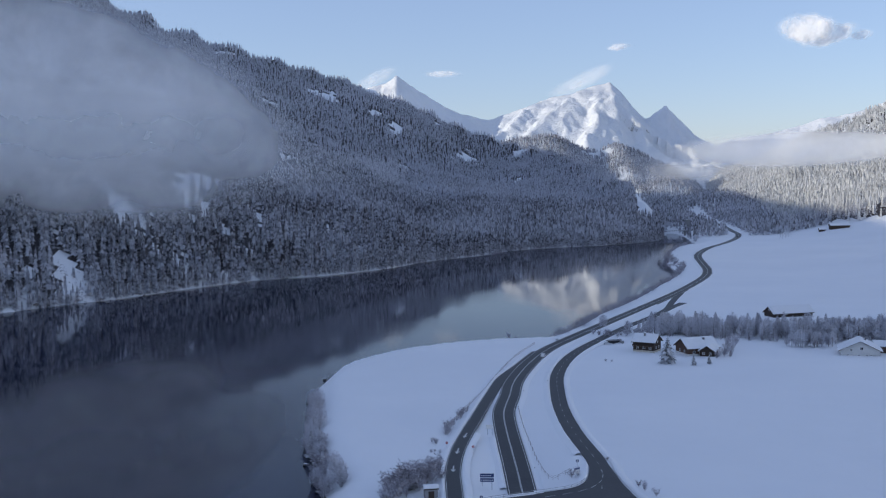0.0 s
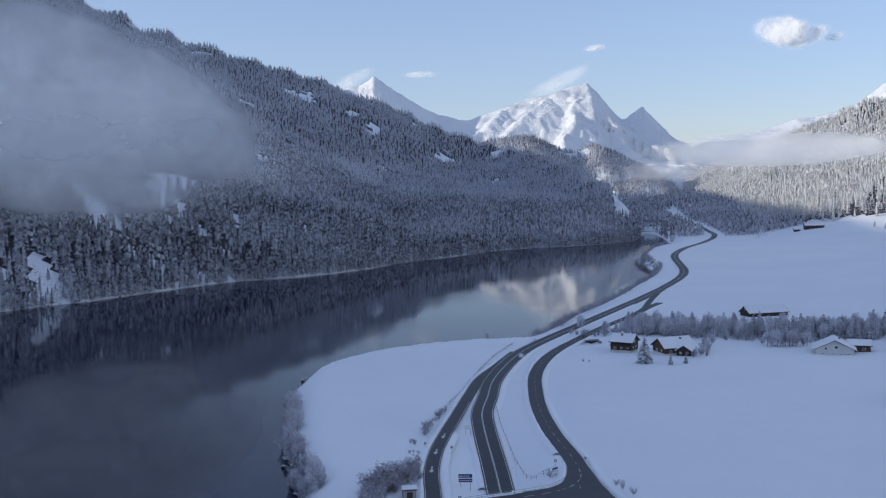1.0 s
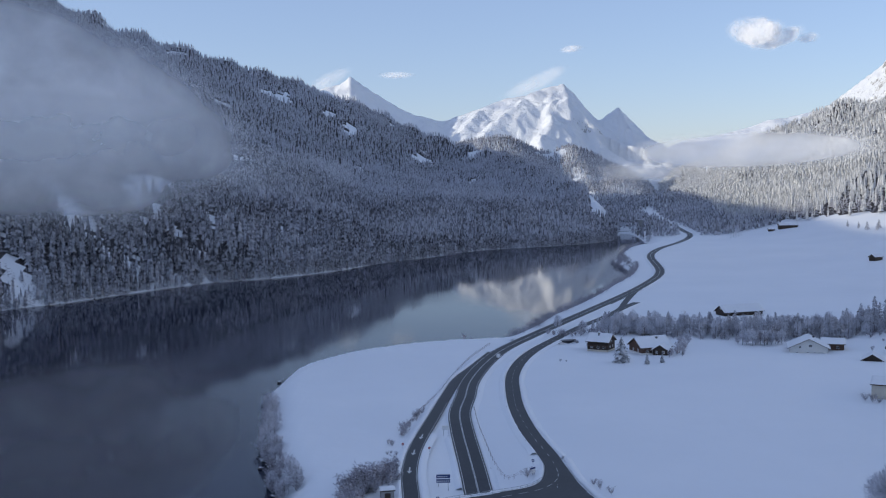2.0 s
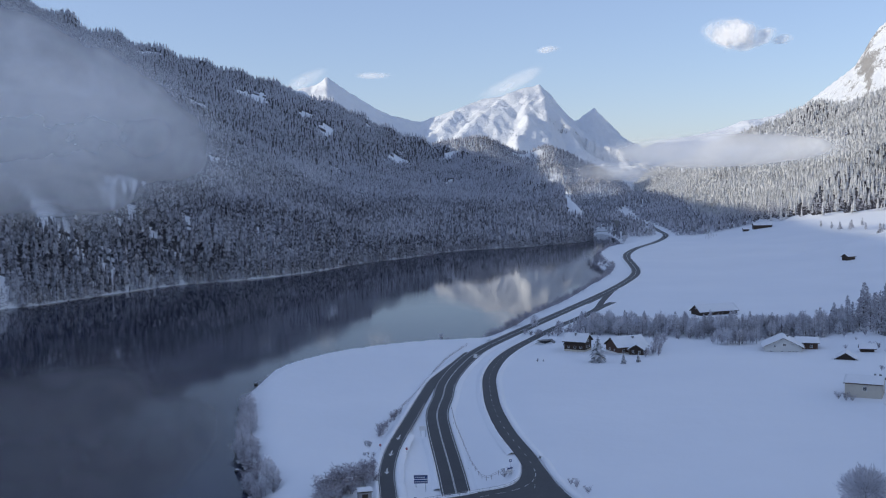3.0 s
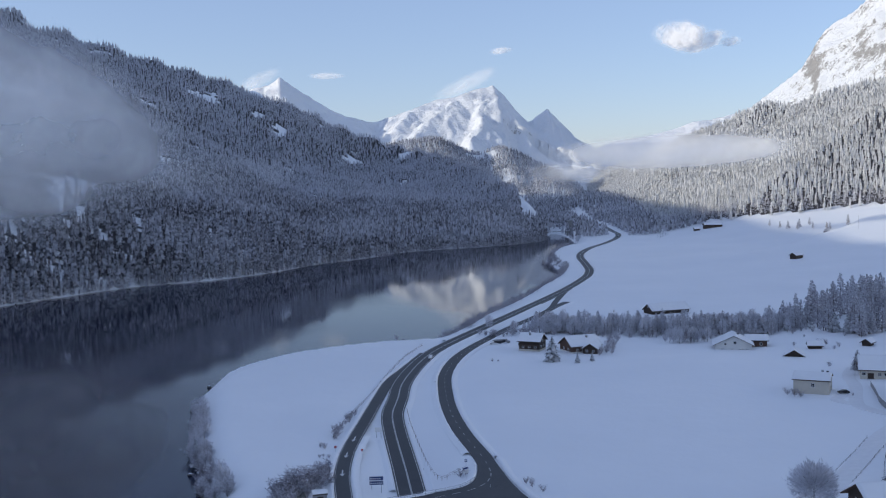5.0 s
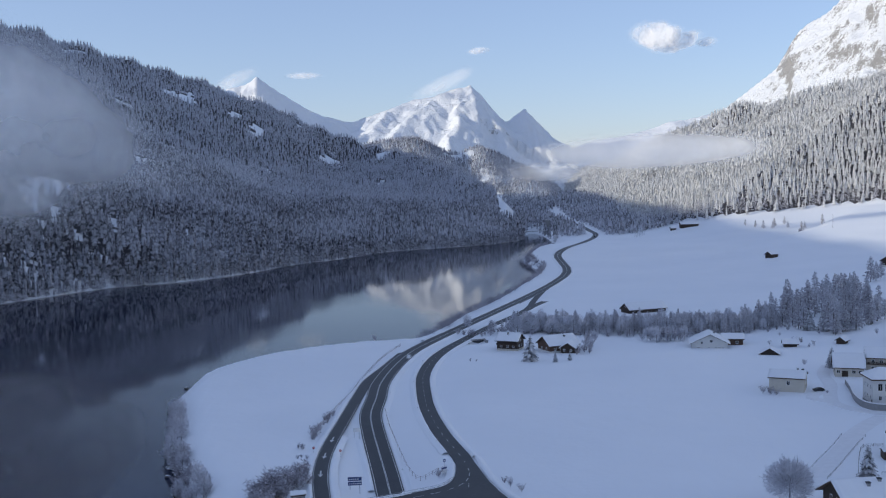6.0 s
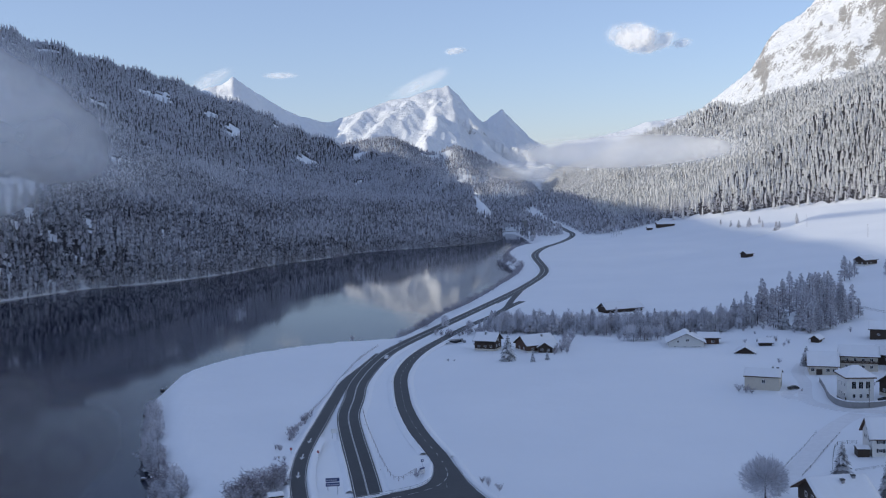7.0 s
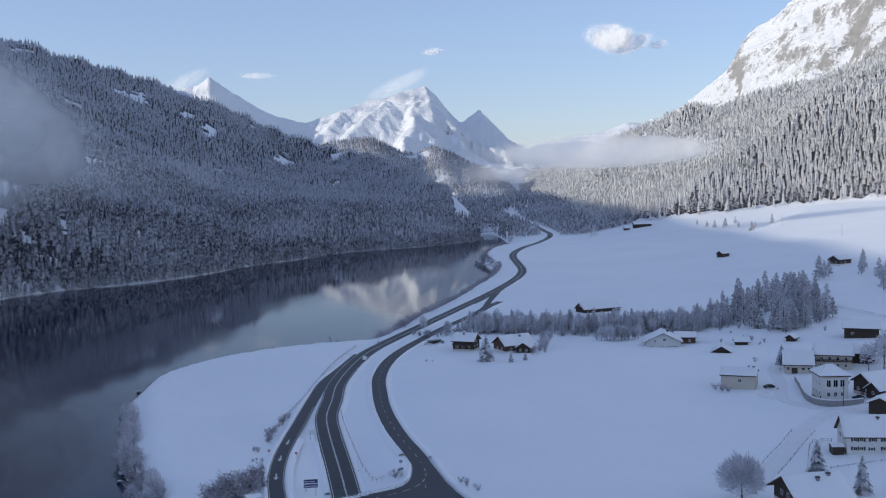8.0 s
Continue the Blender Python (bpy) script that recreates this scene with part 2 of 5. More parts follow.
def mesh_of(name, verts, faces, mat, smooth_faces=False):
    """An object from arrays: vertices (n, 3) and triangles or quads (m, 3 or 4)."""
    me = bpy.data.meshes.new(name)
    verts, faces = np.asarray(verts, np.float32), np.asarray(faces, np.int32)
    m, k = faces.shape
    me.vertices.add(len(verts))
    me.vertices.foreach_set("co", verts.ravel())
    me.loops.add(m * k)
    me.loops.foreach_set("vertex_index", faces.ravel())
    me.polygons.add(m)
    me.polygons.foreach_set("loop_start", np.arange(0, m * k, k, dtype=np.int32))
    me.polygons.foreach_set("use_smooth", np.full(m, smooth_faces))
    me.update(calc_edges=True)
    me.validate()
    me.materials.append(mat)
    return new(name, me)


def grid_faces(nx, ny):
    i, j = np.meshgrid(np.arange(nx - 1), np.arange(ny - 1), indexing="ij")
    a = (i * ny + j).ravel()
    return np.stack([a, a + ny, a + ny + 1, a + 1], 1)


# ---- the plan: shores, roads, ridges ----
WATER_Z = -6.0
LAKE = catmull([(-20, -500), (-25, 100), (-31, 250), (-42, 309), (-48, 338), (-54, 387), (-58, 430), (-56, 464), (-47, 488), (-27, 516), (4, 538),
                (36, 549), (55, 553), (72, 585), (100, 656), (130, 717), (161, 787), (192, 862), (222, 945), (240, 1010), (246, 1084), (256, 1146),
                (288, 1245), (319, 1312), (348, 1348), (367, 1402), (379, 1485), (403, 1620), (417, 1740), (407, 1765), (385, 1700), (362, 1612), (342, 1550), (318, 1520), (249, 1460), (178, 1426), (108, 1382), (49, 1284), (-17, 1201),
                (-66, 1097), (-132, 1020), (-191, 985), (-250, 890), (-282, 832), (-316, 796), (-341, 751), (-430, 600), (-560, 350), (-640, 0), (-660, -500)], 12, True)
MAIN_ROAD = catmull([(24, 120, -5.4), (22.5, 200, -5.4), (22, 277, -4.6), (21.9, 297, -3.6), (21.6, 318, -2.5), (21.3, 344, -1.3), (22, 368, -0.5), (26, 394, 0), (30, 423, 0), (39, 461, 0), (51, 499, 0), (66, 532, 0), (92, 583, 0), (131, 659, 0),
                     (175, 746, 0), (207, 814, 0), (237, 886, 0), (256, 949, 0), (268, 1010, 1), (280, 1075, 2.5), (298, 1138, 3), (332, 1223, 3), (381, 1320, 3), (425, 1421, 3), (455, 1510, 4), (470, 1590, 5), (505, 1800, 8), (560, 2200, 10)])
LEFT_RAMP = catmull([(-1, 170, 0), (1, 230, 0), (2, 264, 0), (1.7, 284, 0), (2.3, 298.5, 0), (3.9, 314.5, 0), (6.7, 332.3, 0), (10.3, 352, 0), (14.3, 374.3, 0), (18.9, 399.5, 0), (25, 430, 0), (35, 461, 0), (47, 499, 0)])
SIDE_ROAD = catmull([(64, 212, 0), (54.5, 236, 0), (49, 258, 0), (46.2, 278, 0), (46, 301, 0), (44, 333, 0), (44, 368, 0), (46, 398, 0), (50, 434, 0), (58, 469, 0), (69, 500, 0), (84, 532, 0), (106, 575, 0), (134, 624, 0), (153, 662, 0), (170, 692, 0)])
LINK_ROAD = catmull([(140, 636, 0), (152, 664, 0), (162, 695, 0), (172, 724, 0), (184, 757, 0)])
JUNCTION = catmull([(-12, 240, 0.2), (2, 250, 0.3), (14, 256.5, 0.5), (27, 261, 0.5), (38, 267, 0.3), (46, 279, 0.05)], 2)
WEST_SHORE = catmull([(-700, -1500, -6), (-660, -500, -6), (-640, 0, -6), (-560, 350, -6), (-430, 600, -6), (-341, 751, -6), (-282, 832, -6), (-250, 890, -6), (-191, 985, -6), (-132, 1020, -6), (-66, 1097, -6),
                      (-17, 1201, -6), (49, 1284, -6), (108, 1382, -6), (178, 1426, -6), (249, 1460, -6), (318, 1520, -6), (342, 1550, -6), (362, 1612, -6), (385, 1700, -6), (425, 1850, -2), (480, 2200, 6), (570, 2800, 10), (740, 3600, 20), (900, 5000, 30)], 40)
WEST_RIDGE = catmull([(-2100, -1500, 820), (-1950, 0, 800), (-1700, 1400, 800), (-1450, 2150, 760), (-1220, 2600, 715), (-1024, 2900, 660), (-770, 2950, 555), (-525, 3000, 481), (-323, 3050, 422), (-152, 3130, 365), (30, 3220, 288),
                      (220, 3200, 222), (360, 2900, 160), (420, 2450, 98), (412, 2020, 50), (368, 1760, 16)], 110)
VALLEY_FLOOR = catmull([(160, -1500, 0), (160, -600, 0), (150, 250, 0), (215, 480, 0), (280, 700, 0), (330, 950, 0), (385, 1150, 2), (450, 1350, 3), (520, 1600, 5), (600, 2100, 10), (720, 2800, 14), (900, 3600, 24), (1050, 5000, 34)], 40)
EAST_TOE = catmull([(1150, -1500, 70), (1050, -400, 66), (950, 400, 60), (905, 900, 55), (865, 1245, 50), (798, 1378, 40), (607, 1430, 24), (585, 1650, 14), (680, 2100, 14), (800, 2800, 18), (980, 3600, 30), (1130, 5000, 40)], 40)
EAST_RIDGE = catmull([(1900, -1500, 800), (1850, 0, 780), (1750, 800, 700), (1600, 1600, 560), (1431, 2058, 362), (1400, 2167, 340), (1371, 2265, 315), (1354, 2323, 318), (1300, 2491, 300), (1276, 2568, 275), (1242, 2672, 298), (1211, 2871, 262), (1190, 3162, 230), (1185, 3487, 195), (1200, 4000, 150), (1300, 5000, 120)], 110)


def ground(x, y, roads=True):
    """Height of the land at x, y (arrays)."""
    x, y = np.asarray(x, float), np.asarray(y, float)
    d_west, z_west, side = near_line(x, y, WEST_SHORE)
    d_ridge, z_ridge = near_line(x, y, WEST_RIDGE)[0], soft_height(x, y, WEST_RIDGE)
    u = d_west / (d_west + d_ridge + 1e-6)
    gully = fbm(x, y, 420, 5, 3) * 34 + fbm(x, y, 90, 3, 8) * 6
    west = z_west + (z_ridge - z_west) * u ** 0.92 + gully * np.sin(np.pi * np.clip(u, 0, 1)) ** 0.8
    d_floor, z_floor, side_floor = near_line(x, y, VALLEY_FLOOR)
    d_toe, z_toe, side_toe = near_line(x, y, EAST_TOE)
    d_east, z_east = near_line(x, y, EAST_RIDGE)[0], soft_height(x, y, EAST_RIDGE)
    uf = d_floor / (d_floor + d_toe + 1e-6)
    field = np.where(side_floor < 0, z_floor + (z_toe - z_floor) * uf ** 1.25, z_floor) + fbm(x, y, 160, 3, 5) * 1.6 * smooth(20, 120, d_floor)
    ue = d_toe / (d_toe + d_east + 1e-6)
    slope = z_toe + (z_east - z_toe) * ue ** 1.05 + (fbm(x, y, 380, 5, 11) * 30 + fbm(x, y, 80, 3, 4) * 5) * np.sin(np.pi * ue) ** 0.8
    east = np.where(side_toe < 0, slope, field)
    # a low swell in the meadow below the village, and the dip behind it
    east = east + 4.2 * np.exp(-(((x - 165) / 62) ** 2 + ((y - 422) / 34) ** 2)) + 1.5 * np.exp(-(((x - 110) / 60) ** 2 + ((y - 380) / 50) ** 2))
    # a wooded spur that closes the valley beyond the lake
    east = east + 42 * np.exp(-(((x - 650) / 105) ** 2 + ((y - 2350) / 260) ** 2))
    z = np.where(side > 0, west, east)
    d_lake, _, _ = near_line(x, y, LAKE, True)
    wet = inside(x, y, LAKE)
    bank = np.where(side > 0, smooth(0, 5, d_lake), smooth(0, 9, d_lake))
    z = np.where(wet, WATER_Z - 0.5 - np.minimum(d_lake * 0.25, 12), WATER_Z + (z - WATER_Z) * bank)
    if roads:
        cutting = near_line(x, y, MAIN_ROAD)[0]
        for line, half in ((JUNCTION, 5.0), (LEFT_RAMP, 4.5), (SIDE_ROAD, 4.5), (LINK_ROAD, 4.5), (MAIN_ROAD, 5.5)):
            d, zr, _ = near_line(x, y, line)
            if line is JUNCTION:
                d = np.where(cutting < 13, 99, d)
            z = np.where(wet, z, zr - 0.35 + (z - zr + 0.35) * smooth(half, half + 11, d))
        # the stream's cut where it passes under the side road
        z = z - 3.0 * np.exp(-(((x - 92.5) / 8) ** 2 + ((y - 525) / 7) ** 2)) * smooth(4.6, 7.0, near_line(x, y, SIDE_ROAD)[0])
    return z


# ---- ground, one sheet ----
def spaced(*spans):
    out = []
    for a, b, step in spans:
        out.extend(np.arange(a, b, step))
    return np.array(out + [spans[-1][1]], float)


GX = spaced((-3000, -1000, 50), (-1000, -420, 16), (-420, -100, 10), (-100, 330, 4), (330, 620, 9), (620, 1700, 15), (1700, 3000, 50))
GY = spaced((-1500, 150, 50), (150, 760, 4), (760, 1600, 9), (1600, 3500, 17), (3500, 4900, 40))
gx, gy = np.meshgrid(GX, GY, indexing="ij")
gz = ground(gx, gy)
land = mesh_of("ground", np.stack([gx, gy, gz], -1).reshape(-1, 3), grid_faces(len(GX), len(GY)), SNOW, True)
tagged(land, "snow-covered valley floor, meadows and mountain slopes", "ground", kind="structure")



def on_ground(x, y):
    """Height of the ground sheet itself at x, y."""
    x, y = np.asarray(x, float), np.asarray(y, float)
    i = np.clip(np.searchsorted(GX, x) - 1, 0, len(GX) - 2)
    j = np.clip(np.searchsorted(GY, y) - 1, 0, len(GY) - 2)
    u, v = (x - GX[i]) / (GX[i + 1] - GX[i]), (y - GY[j]) / (GY[j + 1] - GY[j])
    return (gz[i, j] * (1 - u) + gz[i + 1, j] * u) * (1 - v) + (gz[i, j + 1] * (1 - u) + gz[i + 1, j + 1] * u) * v


water = mesh_of("water", [(-900, -1500, WATER_Z), (470, -1500, WATER_Z), (470, 1850, WATER_Z), (-900, 1850, WATER_Z)], [(0, 1, 2, 3)], WATER)
tagged(water, "calm dark mountain lake reflecting the slopes", "lake", kind="structure")


# ---- far mountains ----
def massif(name, crests, span_x, span_y, step, fall, rugged, seed, label, mat=PEAK):
    """A mountain: land that falls away from its crest lines, broken by ridged relief."""
    xs, ys = np.arange(span_x[0], span_x[1], step), np.arange(span_y[0], span_y[1], step)
    x, y = np.meshgrid(xs, ys, indexing="ij")
    wx, wy = x + fbm(x, y, 200, 4, seed + 5) * 12, y + fbm(x, y, 200, 4, seed + 6) * 40
    z = np.full(x.shape, -400.0)
    for line, slope in crests:
        d, h, _ = near_line(wx, wy, catmull(line, 30))
        z = np.maximum(z, h - slope * fall * d ** 0.97 * (1 + 0.25 * fbm(x, y, 200, 3, seed + 9)))
    far, _, _ = near_line(x, y, np.array([p for line, _ in crests[:1] for p in line]))
    z = z + fbm(x, y, 260, 6, seed, 0.52, True) * rugged * smooth(4, 150, far) + fbm(x, y, 70, 4, seed + 3, 0.6, True) * rugged * 0.30 * smooth(0, 40, far)
    ob = mesh_of(name, np.stack([x, y, z], -1).reshape(-1, 3), grid_faces(len(xs), len(ys)), mat, True)
    tagged(ob, label, "mountain", kind="structure")
    return lambda px, py: z[np.clip(((px - xs[0]) / step).astype(int), 0, len(xs) - 1), np.clip(((py - ys[0]) / step).astype(int), 0, len(ys) - 1)]


massif("mountain_north", [
    ([(-1300, 4700, 470), (-700, 4680, 540), (-420, 4620, 520), (-325, 4600, 556), (-270, 4600, 566), (-228, 4600, 588), (-206, 4600, 608), (-186, 4600, 586), (-115, 4600, 541), (-24, 4600, 487), (54, 4600, 441), (145, 4600, 411), (224, 4600, 396), (316, 4600, 423), (409, 4600, 453), (514, 4600, 493), (606, 4600, 506),
      (699, 4600, 536), (762, 4600, 550), (786, 4600, 561), (802, 4600, 546), (843, 4600, 510), (895, 4600, 439), (947, 4600, 386), (995, 4600, 411), (1036, 4600, 434), (1050, 4600, 446), (1064, 4600, 424), (1105, 4600, 383), (1171, 4600, 319), (1197, 4610, 245), (1330, 4660, 60)], 1.6),
    ([(752, 4520, 478), (697, 4440, 420), (690, 4330, 350), (630, 4200, 270), (560, 4000, 130)], 1.15),
    ([(810, 4560, 480), (850, 4480, 390), (900, 4330, 270)], 1.15),
    ([(590, 4560, 480), (540, 4470, 430), (470, 4380, 365), (380, 4250, 290)], 1.0),
    ([(390, 4560, 430), (330, 4440, 360), (230, 4300, 290)], 1.0),
    ([(1055, 4560, 400), (1075, 4480, 330), (1090, 4350, 220)], 1.3),
    ([(-190, 4550, 540), (-150, 4400, 450), (-60, 4200, 330)], 1.0)],
    (-1400, 1500), (3500, 4950), 9, 0.72, 40, 21, "sunlit snow-covered rocky peaks beyond the valley")
massif("mountain_east", [
    ([(1300, 3900, 200), (1450, 3780, 262), (1540, 3715, 316), (1645, 3653, 378), (1721, 3612, 446), (1790, 3575, 505), (1825, 3559, 568), (1848, 3547, 610), (1899, 3519, 662), (1962, 3485, 706), (2024, 3449, 775), (2120, 3390, 860), (2237, 3316, 1000), (2463, 3152, 1180), (2800, 2900, 1250)], 1.25),
    ([(1825, 3559, 525), (1780, 3330, 430), (1700, 3050, 330)], 1.3),
    ([(1962, 3485, 660), (1880, 3200, 520), (1790, 2900, 400)], 1.5),
    ([(2120, 3390, 850), (2020, 3150, 650), (1900, 2800, 470)], 1.6),
    ([(2237, 3316, 990), (2120, 3020, 720), (1960, 2650, 500)], 1.7),
    ([(2463, 3152, 1170), (2320, 2800, 820), (2120, 2350, 560)], 1.8)],
    (1300, 2950), (1700, 4400), 11, 0.85, 50, 57, "steep sunlit rock peak with snow in its gullies", CRAG)
massif("mountain_northeast", [
    ([(1150, 4780, 150), (1290, 4780, 230), (1404, 4780, 288), (1548, 4780, 310), (1650, 4780, 327), (1752, 4780, 353), (1840, 4780, 386), (1928, 4780, 396), (2017, 4780, 416), (2150, 4780, 440)], 1.0)],
    (1000, 2300), (4300, 4900), 15, 0.6, 20, 77, "low snowy ridge behind the cloud")
foot_height = massif("mountain_north_foot", [
    ([(92, 3800, 212), (223, 3800, 244), (322, 3800, 262), (429, 3800, 268), (528, 3800, 222), (600, 3800, 206), (679, 3800, 234), (728, 3800, 206), (788, 3800, 182), (828, 3800, 132), (889, 3800, 82), (965, 3800, 22)], 1.0),
    ([(679, 3800, 232), (720, 3680, 150), (765, 3560, 105), (800, 3450, 84)], 0.8),
    ([(429, 3800, 264), (480, 3650, 180), (540, 3500, 100)], 1.0)],
    (-100, 1050), (3130, 4200), 10, 0.55, 16, 91, "forested foothill below the peaks")
# ---- forests ----
def conifer(tiers, sides, seed, wide=0.17, droop=0.5):
    """One conifer of height 1: ragged skirts of boughs, one above the other, round a thin trunk. Returns vertices and triangles."""
    r = random.Random(seed)
    v, f = [], []
    for k in range(tiers):
        a = k / tiers
        top, low = min(1.0, 0.10 + (a + 1.35 / tiers) * 0.92), 0.08 + a * 0.90
        if k == tiers - 1:
            top = 1.0
        rad = wide * (1 - a) ** 0.85 * r.uniform(0.85, 1.15) + 0.012
        c = len(v)
        v.append((r.uniform(-0.006, 0.006), r.uniform(-0.006, 0.006), top))
        turn = r.uniform(0, 6.28)
        for j in range(sides * 2):
            g = turn + math.pi * j / sides
            long = rad * (r.uniform(0.85, 1.2) if j % 2 == 0 else r.uniform(0.45, 0.65))
            v.append((long * math.cos(g), long * math.sin(g), low - (droop * rad * 0.45 if j % 2 == 0 else -0.02) + r.uniform(-0.012, 0.012)))
        for j in range(sides * 2):
            f.append((c, c + 1 + j, c + 1 + (j + 1) % (sides * 2)))
    c = len(v)
    for g in range(3):
        v.append((0.012 * math.cos(g * 2.1), 0.012 * math.sin(g * 2.1), -0.03))
    v.append((0, 0, 0.5))
    f += [(c, c + 1, c + 3), (c + 1, c + 2, c + 3), (c + 2, c, c + 3)]
    return np.array(v), np.array(f)


def sliver(v, f, a, b, w, droop=0.0, r=random):
    """A thin spray of twigs from a to b: a narrow kite with a hanging tip."""
    a, b = np.array(a, float), np.array(b, float)
    d = b - a
    s = np.cross(d, (r.uniform(-1, 1), r.uniform(-1, 1), r.uniform(-1, 1)))
    s = s / (np.linalg.norm(s) + 1e-9) * w
    m = a + d * 0.55
    k = len(v)
    v.extend([tuple(a), tuple(m + s), tuple(b - (0, 0, droop)), tuple(m - s)])
    f.extend([(k, k + 1, k + 2), (k, k + 2, k + 3)])


def larch_crown(seed, branches=74, wide=0.19, low=0.14):
    r = random.Random(seed)
    v, f = [], []
    for k in range(branches):
        z = low + (0.98 - low) * (k + r.random()) / branches
        reach = wide * ((1 - z) / (1 - low)) ** 0.75 * r.uniform(0.55, 1.15) + 0.018
        g = r.uniform(0, 6.283)
        c, s = math.cos(g), math.sin(g)
        tip = (reach * c, reach * s, z + reach * r.uniform(-0.25, 0.35))
        sliver(v, f, (0, 0, z), tip, 0.016, 0.0, r)
        for j in range(6):
            u = r.uniform(0.3, 1.0)
            p = (tip[0] * u, tip[1] * u, z + (tip[2] - z) * u)
            h = g + r.uniform(-1.3, 1.3)
            q = reach * r.uniform(0.25, 0.5)
            sliver(v, f, p, (p[0] + q * math.cos(h), p[1] + q * math.sin(h), p[2] - q * r.uniform(0.0, 0.9)), 0.019, 0.010, r)
    return np.array(v), np.array(f)


def planted(name, places, heights, shapes, mat, label, seed, lean=0.03):
    """Many conifers in one mesh: shape k % len(shapes) at each place, turned and sized."""
    r = np.random.RandomState(seed)
    vs, fs, base = [], [], 0
    which = r.randint(0, len(shapes), len(places))
    for k, (sv, sf) in enumerate(shapes):
        idx = np.nonzero(which == k)[0]
        if not len(idx):
            continue
        m = len(idx)
        turn, h, fat = r.uniform(0, 6.28, m), heights[idx], r.uniform(0.8, 1.25, m)
        c, s = np.cos(turn)[:, None], np.sin(turn)[:, None]
        x, y, z = sv[:, 0][None], sv[:, 1][None], sv[:, 2][None]
        lx, ly = r.normal(0, lean, m)[:, None], r.normal(0, lean, m)[:, None]
        px = places[idx, 0:1] + ((c * x - s * y) * fat[:, None] + lx * z) * h[:, None]
        py = places[idx, 1:2] + ((s * x + c * y) * fat[:, None] + ly * z) * h[:, None]
        pz = places[idx, 2:3] + z * h[:, None]
        vs.append(np.stack([px, py, pz], -1).reshape(-1, 3))
        fs.append((sf[None] + (np.arange(m) * len(sv))[:, None, None] + base).reshape(-1, 3))
        base += m * len(sv)
    ob = mesh_of(name, np.concatenate(vs), np.concatenate(fs), mat)
    return tagged(ob, label, "forest", kind="stuff")


def scatter(x0, x1, y0, y1, pitch, seed):
    r = np.random.RandomState(seed)
    x, y = np.meshgrid(np.arange(x0, x1, pitch), np.arange(y0, y1, pitch), indexing="ij")
    return (x + r.uniform(-0.48, 0.48, x.shape) * pitch).ravel(), (y + r.uniform(-0.48, 0.48, x.shape) * pitch).ravel(), r


FINE = [conifer(8, 6, k, 0.135 + 0.012 * (k % 4)) for k in range(6)]
MIDDLE = [conifer(5, 5, 20 + k, 0.15) for k in range(5)]
COARSE = [conifer(4, 3, 40 + k, 0.17) for k in range(4)]


def glade(x, y):
    """An open strip of snow that climbs behind the lake's end."""
    middle = 366 + (y - 1780) * 0.205 + 10 * fbm(x, y, 90, 2, 17)
    return (np.abs(x - middle) < 17 + 5 * fbm(x, y, 40, 2, 18)) & (y > 1770) & (y < 2330)


def wooded_west(x, y):
    """Where trees stand on the western slope: all but clearings, avalanche strips and the glade."""
    d_west, _, side = near_line(x, y, WEST_SHORE)
    clear = fbm(x, y, 130, 4, 31) + 0.45 * fbm(x, y, 38, 2, 33)
    strips = fbm(x * 0.88 + y * 0.47, (y * 0.88 - x * 0.47) * 0.16, 42, 3, 61) + 0.25 * fbm(x, y, 25, 2, 63)
    low = smooth(460, 60, d_west) * smooth(-40, -160, x)
    keep = (side > 0) & (d_west > 3) & (clear < 0.52) & ~((strips > 0.43) & (low > 0.2)) & ~glade(x, y)
    for cx, cy, rad in ((-165, 2310, 38), (300, 2120, 60), (250, 2010, 46), (80, 2550, 26)):
        keep &= np.hypot((x - cx) * 0.8, y - cy) > rad * (0.8 + 0.3 * fbm(x, y, 30, 2, 7))
    return keep


def wooded_east(x, y):
    """Where trees stand on the sunny slope: above the field's rim, but for a few gaps and one long open gully."""
    d_toe, _, side = near_line(x, y, EAST_TOE)
    az = np.degrees(np.arctan2(x, y))
    gully = np.abs(x - 1010 - (y - 1900) * 0.20 + 25 * fbm(x, y, 160, 2, 43)) < 7
    return (side < 0) & (d_toe > 3) & (fbm(x, y, 120, 3, 41) < np.where((az > 27) | (y < 1800), 2.0, 0.5)) & ~(gully & (y > 1950) & (y < 2500))


def west_forest():
    x, y, r = scatter(-1500, 620, 600, 3320, 8.0, 5)
    # only slopes that the valley sees
    keep = (np.abs(np.arctan2(x, y)) < radians(27)) & (x > -0.5 * y) & (r.uniform(0, 1, x.shape) < 0.95)
    x, y = x[keep], y[keep]
    keep = wooded_west(x, y)
    d_crest, _, side_crest = near_line(x, y, WEST_RIDGE)
    keep &= (side_crest < 0) | (d_crest < 30) | (x > 150)
    x, y = x[keep], y[keep]
    z = on_ground(x, y)
    far = np.hypot(x, y)
    h = (19 + 7 * r.uniform(-1, 1, x.shape) + 5 * fbm(x, y, 200, 2, 77)) * np.where(far > 2300, 0.80, 1.0)
    p = np.stack([x, y, z], -1)
    for name, m, shapes, mat, label in (("shore_forest", far < 1350, FINE, SPRUCE, "dense snow-dusted spruce forest above the lake shore"), ("slope_forest", (far >= 1350) & (far < 2200), MIDDLE, SLOPE_SPRUCE, "snow-dusted spruce forest on the shaded slope"),
                                        ("ridge_forest", far >= 2200, COARSE, RIDGE_SPRUCE, "snow-dusted conifers up to the ridge, paled for distance haze")):
        planted(name, p[m], h[m], shapes, mat, label, 9)


